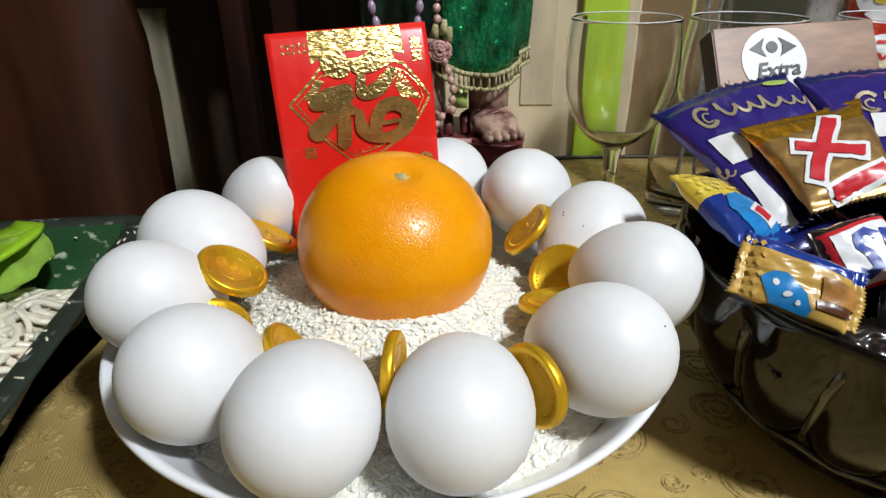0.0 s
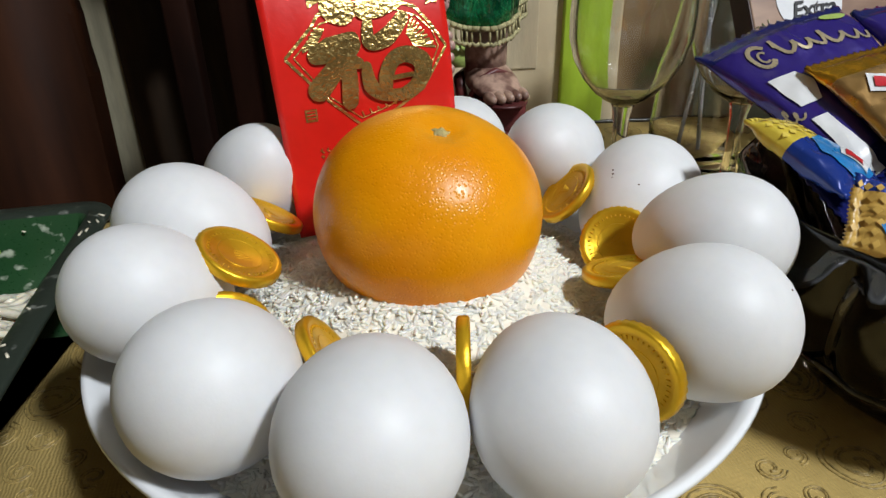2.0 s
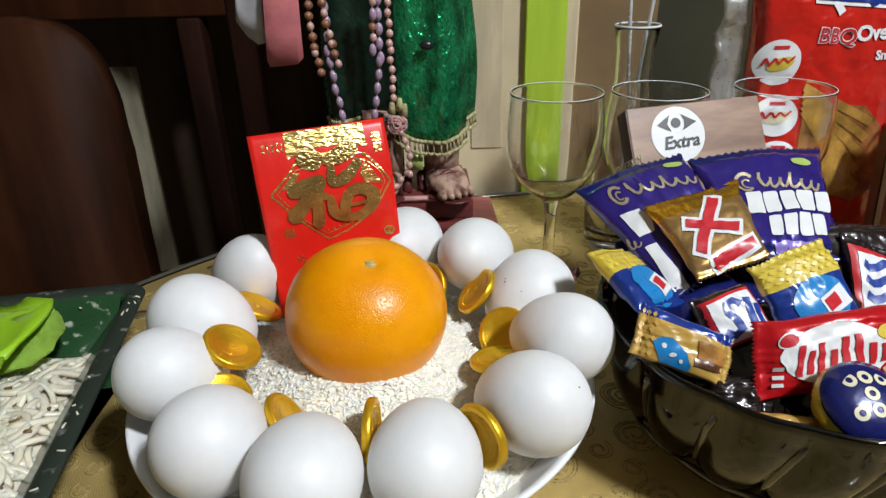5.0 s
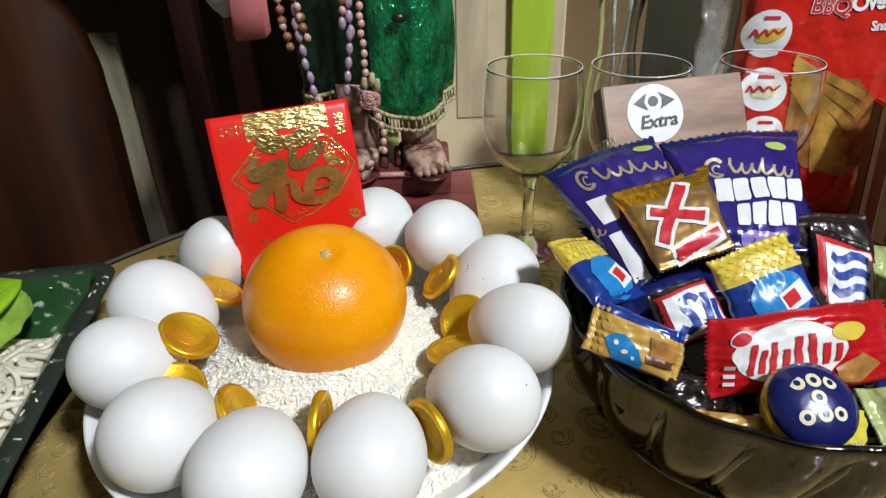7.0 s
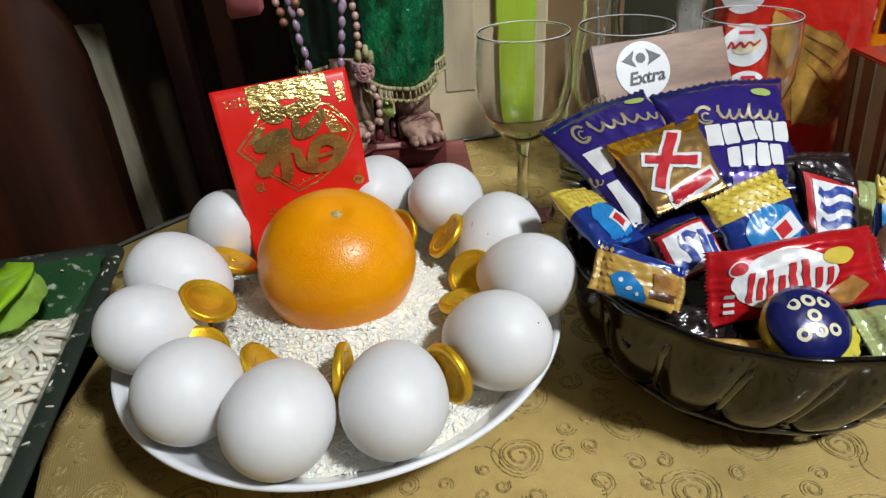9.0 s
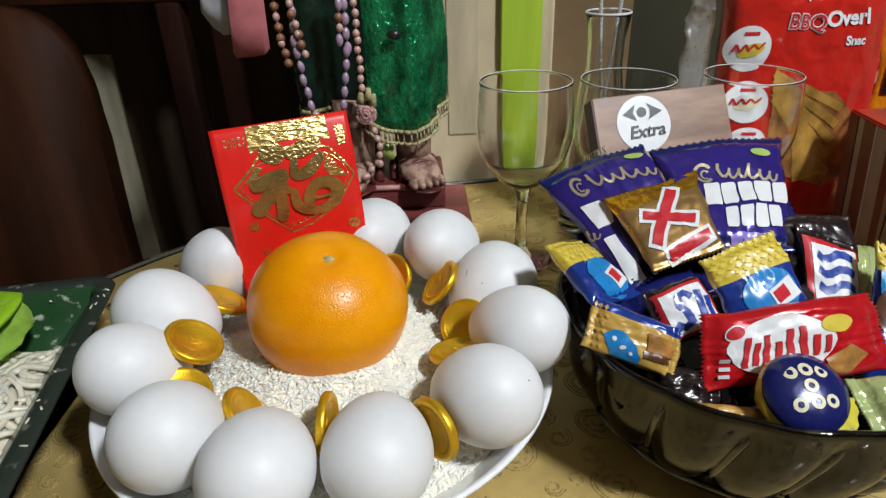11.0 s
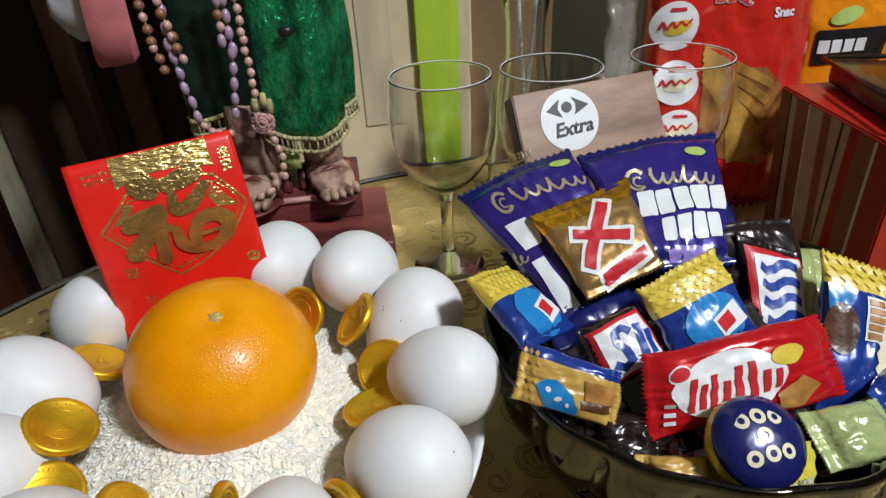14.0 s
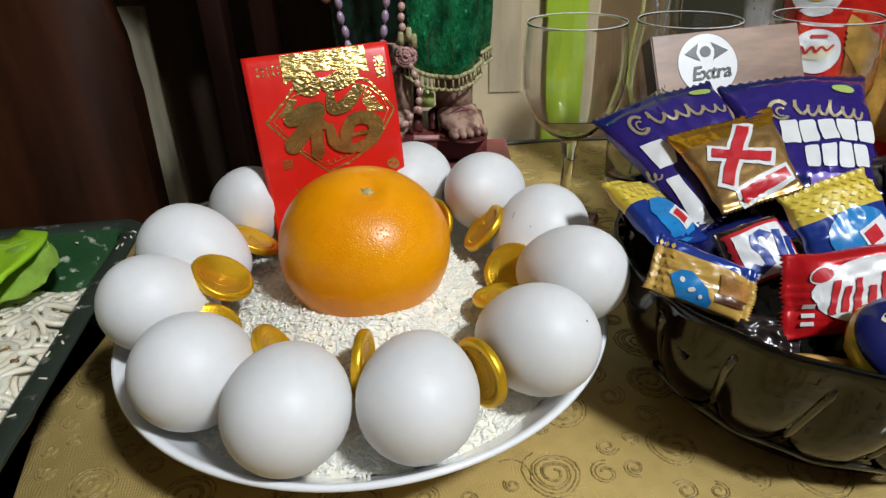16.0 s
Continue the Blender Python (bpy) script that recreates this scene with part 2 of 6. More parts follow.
M_BLUE = film("blue_film", (0.012, 0.040, 0.25))
M_BLUEPR = material("blue_print", (0.015, 0.05, 0.30), 0.35, var=0.05, scale=90, coat=0.3)
M_SKY = film("sky_blue_film", (0.015, 0.22, 0.55), 0.3, 0.2, 0.0)
M_YELLOW = film("yellow_film", (0.66, 0.50, 0.055), 0.34, 0.25, 0.0)
M_EMBOSS = material("yellow_emboss", (0.74, 0.57, 0.09), 0.4, var=0.04, scale=90)
M_EMBOSSG = material("golden_emboss", (0.66, 0.42, 0.10), 0.4, var=0.04, scale=90)
M_TAN = film("golden_film", (0.56, 0.34, 0.075), 0.32, 0.25, 0.0)
M_CHOC = material("chocolate_print", (0.13, 0.05, 0.022), 0.35, var=0.3, scale=120, bump=0.4, bscale=300, coat=0.3)
M_CARAMEL = material("caramel_print", (0.48, 0.22, 0.055), 0.35, var=0.2, scale=120, coat=0.3)
M_COCOA = film("black_brown_film", (0.018, 0.011, 0.011), 0.25)
M_CREAM = material("cream_print", (0.76, 0.70, 0.48), 0.35, var=0.05, scale=90, coat=0.3)
M_LEMON = film("lemon_film", (0.70, 0.60, 0.06))
M_PALEGREEN = film("pale_green_film", (0.40, 0.46, 0.19), 0.16, 1.0, 0.1, 120)
M_BOARD = material("printed_wood_board", (0.36, 0.215, 0.135), 0.42, var=0.2, scale=34, stretch=(0.45, 1.6, 3), coat=0.15, second=(0.19, 0.10, 0.06), thresh=(0.38, 0.60))
M_BOXSIDE = material("dark_brown_board", (0.060, 0.026, 0.018), 0.45, var=0.15, scale=60, coat=0.15)
M_BAGRED = material("red_bag_film", (0.58, 0.020, 0.012), 0.14, 0.1, var=0.06, scale=60, bump=1.0, bscale=30, coat=0.7, dist=0.007)
M_BAGORANGE = material("orange_bag_film", (0.85, 0.27, 0.010), 0.14, 0.1, var=0.06, scale=60, bump=1.0, bscale=30, coat=0.7, dist=0.007)
M_CHIP = material("crisp_print", (0.42, 0.17, 0.05), 0.35, var=0.3, scale=60, bump=0.3, bscale=90, coat=0.5)
M_CHIPY = material("yellow_crisp_print", (0.55, 0.30, 0.06), 0.35, var=0.25, scale=60, coat=0.5)
M_CARTON = material("red_carton", (0.42, 0.014, 0.009), 0.4, var=0.08, scale=40, coat=0.2)
M_STRIPEB = material("brown_stripe", (0.31, 0.10, 0.06), 0.4, var=0.12, scale=60, coat=0.2)
M_STRIPEC = material("tan_stripe", (0.58, 0.44, 0.31), 0.4, var=0.1, scale=60, coat=0.2)
M_RUBBER = material("black_plastic", (0.010, 0.009, 0.009), 0.3, var=0.2, scale=40, coat=0.3)
M_STRAW = material("clear_straw", (0.75, 0.76, 0.74), 0.25, var=0.05, scale=60, glass=0.5)


# ---- building blocks ----
def thing(name, m, label, category, group=""):
    ob = new(name)
    ob.empty_display_size = 0.01
    ob.matrix_basis = m
    return tagged(ob, label, category, group)


def part(name, bm, mats, parent=None, label="", smooth=True):
    """Links a bmesh as one mesh object under a thing or a part."""
    me = bpy.data.meshes.new(name)
    bmesh.ops.recalc_face_normals(bm, faces=bm.faces)
    bm.to_mesh(me)
    bm.free()
    for mm in mats if isinstance(mats, (list, tuple)) else [mats]:
        me.materials.append(mm)
    for p in me.polygons:
        p.use_smooth = smooth
    ob = new(name, me)
    if parent:
        ob.parent = parent
    if label:
        tagged(ob, label)
    return ob


def solid(name, bm, mats, m, label, category, group="", kind="", smooth=True):
    ob = part(name, bm, mats, None, "", smooth)
    ob.matrix_basis = m
    return tagged(ob, label, category, group, kind)


def lathe(profile, steps=48, warp=None):
    """A closed or open profile of (radius, height) turned round z."""
    bm = bmesh.new()
    rings = []
    for r, z in profile:
        if r < 1e-6:
            rings.append([bm.verts.new((0, 0, z))])
        else:
            ring = []
            for k in range(steps):
                a = 2 * math.pi * k / steps
                rr = warp(r, z, a) if warp else r
                ring.append(bm.verts.new((rr * math.cos(a), rr * math.sin(a), z)))
            rings.append(ring)
    for a, b in zip(rings, rings[1:]):
        for k in range(steps):
            j = (k + 1) % steps
            if len(a) == 1 and len(b) > 1:
                bm.faces.new((a[0], b[j], b[k]))
            elif len(b) == 1 and len(a) > 1:
                bm.faces.new((a[k], a[j], b[0]))
            elif len(a) > 1 and len(b) > 1:
                bm.faces.new((a[k], a[j], b[j], b[k]))
    return bm


def block(sx, sy, sz, bevel=0.0, at=(0, 0, 0), seg=2):
    bm = bmesh.new()
    bmesh.ops.create_cube(bm, size=1)
    for v in bm.verts:
        v.co = Vector((v.co.x * sx + at[0], v.co.y * sy + at[1], v.co.z * sz + at[2]))
    if bevel:
        bmesh.ops.bevel(bm, geom=bm.edges[:], offset=bevel, segments=seg, affect="EDGES", profile=0.5)
    return bm


def tube(bm, pts, radius, sides=6, taper=1.0):
    """Adds a round tube along points to bm."""
    pts = [Vector(p) for p in pts]
    prev, last = None, len(pts) - 1
    up = Vector((0, 0, 1))
    for i, p in enumerate(pts):
        d = (pts[min(i + 1, last)] - pts[max(i - 1, 0)]).normalized()
        s = d.cross(up)
        s = s.normalized() if s.length > 1e-4 else Vector((1, 0, 0))
        u = s.cross(d)
        r = radius * (1 + (taper - 1) * i / max(1, last))
        ring = [bm.verts.new(p + r * (math.cos(2 * math.pi * k / sides) * s + math.sin(2 * math.pi * k / sides) * u)) for k in range(sides)]
        if prev:
            for k in range(sides):
                bm.faces.new((prev[k], prev[(k + 1) % sides], ring[(k + 1) % sides], ring[k]))
        else:
            bm.faces.new(ring[::-1])
        prev = ring
    bm.faces.new(prev)
    return bm


def frame_of(tl, tr, br, bl):
    """The pose and size of a sheet from its four corners: x along its width, y up its height, z out of its face."""
    tl, tr, br, bl = (Vector(c) for c in (tl, tr, br, bl))
    x = ((tr + br) - (tl + bl)) / 2
    y = ((tl + tr) - (bl + br)) / 2
    w, h = x.length, y.length
    x.normalize()
    y = (y - x * y.dot(x)).normalized()
    z = x.cross(y)
    m = Matrix((x, y, z)).transposed().to_4x4()
    m.translation = (tl + tr + br + bl) / 4
    return m, w, h


def puff(u, v, w, h, thick, crimp, ends="y"):
    """Height of a pillow pack's face at u, v in -1..1; flat crimped ends."""
    a, b = (v, u) if ends == "y" else (u, v)
    e = max(0.0, (abs(a) - (1 - crimp)) / max(crimp, 1e-6))
    body = max(0.0, 1 - (min(1.0, abs(a) / (1 - crimp)) ** 4)) ** 0.5 * max(0.0, 1 - abs(b) ** 3.2) ** 0.5
    wr = noise.noise((u * 2.3 + w * 70, v * 2.9 + h * 90, thick * 300)) * 0.22 + noise.noise((u * 6 + h * 50, v * 5, w * 40)) * 0.10
    ridge = 0.20 * (0.5 - abs(noise.noise((u * 3.1 + h * 31, v * 3.7 + w * 77, 5.0)))) * body
    pleat = 0.10 * math.cos(b * 21 + 3 * math.sin(b * 5)) * math.exp(-max(0.0, 1 - crimp - abs(a)) * 5) * (1 if e == 0 else 0.3)
    return 0.0005 + thick * 0.5 * (body * (1 + wr) + ridge + pleat * (1 - abs(b) ** 6)) + (0.0005 * math.cos(a * 140) if e > 0 else 0)


def pillow(w, h, thick, crimp=0.16, ends="y", zone=None, n=36, bend=0.0):
    """A pillow pack: two bulging faces joined at the edges, with toothed crimped ends."""
    bm = bmesh.new()
    grid = {}
    for side in (1, -1):
        for i in range(n + 1):
            for j in range(n + 1):
                u, v = 2 * i / n - 1, 2 * j / n - 1
                z = puff(u, v, w, h, thick, crimp, ends) * side
                uu, vv = u, v
                if ends == "y":
                    uu *= 1 - 0.05 * (1 - abs(v)) ** 0.5 * (abs(u) > 0.9) + 0.015 * math.sin(v * 9 + w * 300)
                    if abs(v) == 1:
                        vv += 0.022 * (1 if i % 2 else -1)
                else:
                    vv *= 1 + 0.015 * math.sin(u * 9 + w * 300)
                    if abs(u) == 1:
                        uu += 0.022 * (1 if j % 2 else -1)
                z += bend * (u * u if ends == "x" else v * v)
                grid[side, i, j] = bm.verts.new((uu * w / 2, vv * h / 2, z))
    for side in (1, -1):
        for i in range(n):
            for j in range(n):
                q = [grid[side, i, j], grid[side, i + 1, j], grid[side, i + 1, j + 1], grid[side, i, j + 1]]
                fc = bm.faces.new(q if side > 0 else q[::-1])
                if zone:
                    fc.material_index = zone((2 * i + 1) / n - 1, (2 * j + 1) / n - 1)
    for i in range(n):
        for (a, b), (c, d) in ((((i, 0), (i + 1, 0)), ((i, 0), (i + 1, 0))), (((i, n), (i + 1, n)), ((i, n), (i + 1, n))),
                               (((0, i), (0, i + 1)), ((0, i), (0, i + 1))), (((n, i), (n, i + 1)), ((n, i), (n, i + 1)))):
            fc = bm.faces.new((grid[(1, *a)], grid[(1, *b)], grid[(-1, *d)], grid[(-1, *c)]))
            if zone:
                fc.material_index = zone(2 * a[0] / n - 1, 2 * a[1] / n - 1)
    return bm


def print_on(polys, height, lift=0.0004, cell=0.0025):
    """Flat printed shapes laid on a curved face: polygons in metres, height(x, y) gives the face."""
    bm = bmesh.new()
    for poly in polys:
        vs = [bm.verts.new((x, y, 0)) for x, y in poly]
        f = bm.faces.new(vs)
        bmesh.ops.triangulate(bm, faces=[f])
    for _ in range(4):
        long = [e for e in bm.edges if e.calc_length() > cell]
        if not long:
            break
        bmesh.ops.subdivide_edges(bm, edges=long, cuts=1)
        bmesh.ops.triangulate(bm, faces=[f for f in bm.faces if len(f.verts) > 4])
    for v in bm.verts:
        v.co.z = height(v.co.x, v.co.y) + lift
    return bm


def oval(cx, cy, rx, ry, turn=0.0, n=28, a0=0, a1=360):
    c, s = math.cos(radians(turn)), math.sin(radians(turn))
    out = []
    for k in range(n):
        a = radians(a0 + (a1 - a0) * k / (n if a1 - a0 == 360 else n - 1))
        x, y = rx * math.cos(a), ry * math.sin(a)
        out.append((cx + c * x - s * y, cy + s * x + c * y))
    return out


def bar(x0, y0, x1, y1, wide):
    """A straight bar between two points."""
    dx, dy = x1 - x0, y1 - y0
    l = math.hypot(dx, dy)
    nx, ny = -dy / l * wide / 2, dx / l * wide / 2
    return [(x0 - nx, y0 - ny), (x1 - nx, y1 - ny), (x1 + nx, y1 + ny), (x0 + nx, y0 + ny)]


def ribbon(pts, wide):
    """A chain of bars along a squiggle."""
    return [bar(*a, *b, wide) for a, b in zip(pts, pts[1:])]


def stroke(pts, wide):
    """One closed outline along a bent line."""
    left, right = [], []
    for k, p in enumerate(pts):
        a, b = pts[max(0, k - 1)], pts[min(len(pts) - 1, k + 1)]
        dx, dy = b[0] - a[0], b[1] - a[1]
        l = math.hypot(dx, dy) or 1.0
        left.append((p[0] - dy / l * wide / 2, p[1] + dx / l * wide / 2))
        right.append((p[0] + dy / l * wide / 2, p[1] - dx / l * wide / 2))
    return left + right[::-1]


def letters(text, size, height=None, at=(0, 0), turn=0.0, weight=0.0, shear=0.0, lift=0.0005, deep=0.0001):
    """Words in the built-in font as a bmesh, laid on a face."""
    cu = bpy.data.curves.new("words", "FONT")
    cu.body, cu.size, cu.offset, cu.shear, cu.extrude = text, size, weight, shear, deep
    cu.align_x, cu.align_y, cu.resolution_u = "CENTER", "CENTER", 3
    ob = bpy.data.objects.new("words", cu)
    me = bpy.data.meshes.new_from_object(ob)
    bm = bmesh.new()
    bm.from_mesh(me)
    bpy.data.objects.remove(ob)
    bpy.data.meshes.remove(me)
    c, s = math.cos(radians(turn)), math.sin(radians(turn))
    for v in bm.verts:
        x, y = at[0] + c * v.co.x - s * v.co.y, at[1] + s * v.co.x + c * v.co.y
        v.co = Vector((x, y, v.co.z + lift + (height(x, y) if height else 0)))
    return bm


# ---- the room ----
def slab(name, x0, x1, y0, y1, z0, z1, mat, label, category="wall", bevel=0.0):
    return solid(name, block(x1 - x0, y1 - y0, z1 - z0, bevel), mat, pose((x0 + x1) / 2, (y0 + y1) / 2, (z0 + z1) / 2), label, category, kind="structure", smooth=False)


# Floor, ceiling, south, west and east walls are added, out of view.
slab("floor", -2.6, 2.6, -2.6, 2.0, -0.83, -0.75, M_FLOOR, "unseen brown floor under the round table, lightened to bounce fill light", "floor")
slab("ceiling", -2.6, 2.6, -2.6, 2.0, 1.6, 1.68, M_CEIL, "unseen plain cream ceiling, kept pale to bounce fill light", "ceiling")
slab("wall_south", -2.6, 2.6, -2.68, -2.6, -0.75, 1.6, M_ROOM, "unseen cream room wall, kept pale to bounce fill light")
slab("wall_west", -2.68, -2.6, -2.6, 2.0, -0.75, 1.6, M_ROOM, "unseen cream room wall, kept pale to bounce fill light")
slab("wall_east", 2.6, 2.68, -2.6, 2.0, -0.75, 1.6, M_ROOM, "unseen cream room wall, kept pale to bounce fill light")
slab("wall_north", -2.6, 2.6, 1.2, 1.28, -0.75, 1.6, M_DARKWOOD, "dark wood-panelled wall in deep shade")
slab("wall_beige", 0.015, 0.175, 0.332, 0.41, -0.75, 1.6, M_WALL, "beige plaster wall pier behind the table")
slab("wall_brown", 0.175, 0.247, 0.338, 0.41, -0.75, 1.6, M_WALL_SHADE, "right side of the wall pier, its shade put in as brown")
slab("wall_olive", 0.247, 0.75, 0.46, 0.52, -0.75, 1.6, M_OLIVE, "olive wall behind the snacks, near-black colour standing for a shaded gap")
slab("trim_lime", 0.127, 0.163, 0.324, 0.3325, -0.12, 1.6, M_LIME, "lime green painted strip up the beige wall", "trim", 0.001)
slab("trim_pale", 0.079, 0.108, 0.3305, 0.3325, 0.045, 1.6, M_PALE, "pale paper strip hung on the beige wall", "trim", 0.001)
slab("trim_light", 0.163, 0.173, 0.328, 0.3325, -0.12, 1.6, M_PALE, "pale strip beside the lime strip", "trim", 0.001)


# ---- table ----
TX, TY, TR = 0.17, -0.15, 0.474


def table():
    t = thing("round_table", pose(TX, TY, -0.75), "round table with an olive-gold embroidered cloth under clear cover", "table")
    top = lathe([(0, 0.722), (TR - 0.004, 0.722), (TR, 0.726), (TR, 0.746), (TR - 0.003, 0.75), (0, 0.75)], 160)
    part("tabletop", top, M_CLOTH, t, "olive-gold cloth with stitched spirals")
    part("rim", lathe([(TR + 0.0005, 0.7215), (TR + 0.0045, 0.7225), (TR + 0.0055, 0.736), (TR + 0.0045, 0.7515), (TR - 0.0015, 0.7522), (TR - 0.0018, 0.7506), (TR + 0.0005, 0.749)], 160), M_EDGE, t, "dark glassy table edge")
    part("column", lathe([(0, 0.03), (0.05, 0.03), (0.04, 0.08), (0.035, 0.3), (0.05, 0.68), (0.09, 0.722), (0, 0.722)], 24), M_DARKWOOD, t)
    part("foot", lathe([(0, 0), (0.26, 0), (0.26, 0.015), (0.2, 0.028), (0, 0.031)], 32), M_DARKWOOD, t)
    # stitched spirals in pairs, over the stretches of cloth that lie open
    bm = bmesh.new()
    rnd = random.Random(4)

    def spiral(cx, cy, r, a0, hand):
        turns = rnd.uniform(2.0, 2.9)
        for grow in (1.0, 0.84):
            pts = []
            for k in range(44):
                q = k / 43
                a = a0 + hand * q * turns * 2 * math.pi
                rr = r * grow * (0.16 + 0.84 * q) * (1 + 0.05 * math.sin(3 * a))
                if grow < 1 and q > 0.94:
                    break
                pts.append((cx - TX + rr * math.cos(a), cy - TY + rr * math.sin(a), 0.74995 + 0.00012 * math.sin(k * 2.2)))
            tube(bm, pts, 0.00050, 5)
        # a curl that runs on towards the next spiral
        p, d = Vector(pts[-1]), a
        run = []
        for k in range(9):
            run.append((p.x, p.y, 0.74995))
            ang = d + hand * (math.pi / 2 - 0.30 * k)
            p = p + Vector((math.cos(ang), math.sin(ang), 0)) * 0.0024
        tube(bm, run, 0.00045, 5)

    suns = ((-0.188, 0.039, 1.0), (-0.155, -0.088, 0.95), (-0.118, 0.165, 1.0), (-0.232, -0.035, 0.9), (0.02, 0.27, 0.9))
    spots = []
    for _ in range(5000):
        cx, cy = rnd.uniform(-0.27, 0.40), rnd.uniform(-0.33, 0.31)
        r = rnd.uniform(0.0110, 0.0180)
        if math.hypot(cx - TX, cy - TY) > TR - 0.02 or math.hypot(cx, cy) < 0.062 or math.hypot(cx - 0.203, cy + 0.01) < 0.05:
            continue
        if any(math.hypot(cx - a, cy - b) < r + c + 0.0015 for a, b, c in spots) or any(math.hypot(cx - a, cy - b) < r + 0.036 * s for a, b, s in suns):
            continue
        spots.append((cx, cy, r))
        spiral(cx, cy, r, rnd.random() * 6.3, rnd.choice((-1, 1)))
    for _ in range(7000):
        cx, cy, r = rnd.uniform(-0.27, 0.38), rnd.uniform(-0.33, 0.31), rnd.uniform(0.0035, 0.0085)
        if math.hypot(cx - TX, cy - TY) > TR - 0.012 or math.hypot(cx, cy) < 0.068 or math.hypot(cx - 0.203, cy + 0.01) < 0.056:
            continue
        if any(math.hypot(cx - a, cy - b) < r + c for a, b, c in spots) or any(math.hypot(cx - a, cy - b) < r + 0.034 * s for a, b, s in suns):
            continue
        spots.append((cx, cy, r))
        a0, hand = rnd.random() * 6.3, rnd.choice((-1, 1))
        for grow in (1.0, 0.72):
            tube(bm, [(cx - TX + r * grow * (0.3 + 0.7 * k / 17) * math.cos(a0 + hand * k * 0.46), cy - TY + r * grow * (0.3 + 0.7 * k / 17) * math.sin(a0 + hand * k * 0.46), 0.74995) for k in range(18)], 0.00042, 5)
    tagged(part("stitching", bm, M_STITCH, t, "tone-on-tone stitched spirals"), kind="stuff")

    def sun(cx, cy, s, seed):
        """A sun motif: dark centre, two stitched rings, a ring of teardrops."""
        r2 = random.Random(seed)
        b2 = bmesh.new()
        flat = [oval(cx - TX, cy - TY, 0.0088 * s, 0.0078 * s, 20)]
        for k in range(15):
            a = 2 * math.pi * (k + r2.random() * 0.3) / 15
            flat.append(oval(cx - TX + 0.0245 * s * math.cos(a), cy - TY + 0.0245 * s * math.sin(a), 0.0034 * s, 0.0019 * s, math.degrees(a), 12))
        for k in range(7):
            a = 2 * math.pi * (k + 0.4) / 7
            flat.append(oval(cx - TX + 0.032 * s * math.cos(a), cy - TY + 0.032 * s * math.sin(a), 0.0030 * s, 0.0034 * s, math.degrees(a), 12))
        for pts in flat:
            lo = [b2.verts.new((x, y, 0.7499)) for x, y in pts]
            hi = [b2.verts.new((x, y, 0.7503)) for x, y in pts]
            b2.faces.new(hi)
            for k in range(len(pts)):
                b2.faces.new((lo[k], lo[(k + 1) % len(pts)], hi[(k + 1) % len(pts)], hi[k]))
        part("sun_motif", b2, M_CUT, t, "brown sun motif sewn on the cloth")
        for r in (0.0125, 0.0155, 0.0185):
            ring = [(cx - TX + r * s * math.cos(k * math.pi / 24), cy - TY + r * s * 0.95 * math.sin(k * math.pi / 24), 0.7502) for k in range(49)]
            tube(bm2, ring, 0.0004, 4)

    bm2 = bmesh.new()
    for i, (cx, cy, s) in enumerate(suns):
        sun(cx, cy, s, i)
    b3 = bmesh.new()
    for cx, cy, r in ((-0.208, 0.085, 0.0075), (-0.165, 0.125, 0.006), (-0.075, 0.215, 0.006)):
        pts = oval(cx - TX, cy - TY, r, r * 0.9)
        lo = [b3.verts.new((x, y, 0.7499)) for x, y in pts]
        hi = [b3.verts.new((x, y, 0.7503)) for x, y in pts]
        b3.faces.new(hi)
        for k in range(len(pts)):
            b3.faces.new((lo[k], lo[(k + 1) % len(pts)], hi[(k + 1) % len(pts)], hi[k]))
    tagged(part("dot_applique", b3, M_CUT, t), kind="stuff")
    tagged(part("ring_stitching", bm2, M_STITCH, t), kind="stuff")


table()


# ---- plate with eggs, rice, orange, coins and packet ----
PX, PY = 0.0, 0.004


def plate():
    t = thing("serving_plate", pose(PX, PY, 0), "round deep white china plate on the cloth", "plate")
    prof = [(0, 0.004), (0.05, 0.004), (0.052, 0.0004), (0.056, 0.0004), (0.058, 0.004), (0.075, 0.0105), (0.092, 0.0205), (0.103, 0.0305), (0.1088, 0.0372), (0.1102, 0.0384),
            (0.1098, 0.0396), (0.1083, 0.0398), (0.1055, 0.0372), (0.099, 0.0305), (0.088, 0.0215), (0.072, 0.0135), (0.055, 0.0075), (0, 0.007)]
    part("dish", lathe(prof, 128), M_CHINA, t)


def rice_height(x, y):
    r = math.hypot(x - PX, y - PY)
    q = min(1.0, max(0.0, r - 0.034) / 0.058)
    base = 0.0508 - 0.0245 * q ** 0.85
    return base + 0.0018 * noise.noise((x * 70, y * 70, 3)) + 0.0008 * noise.noise((x * 190, y * 190, 8))


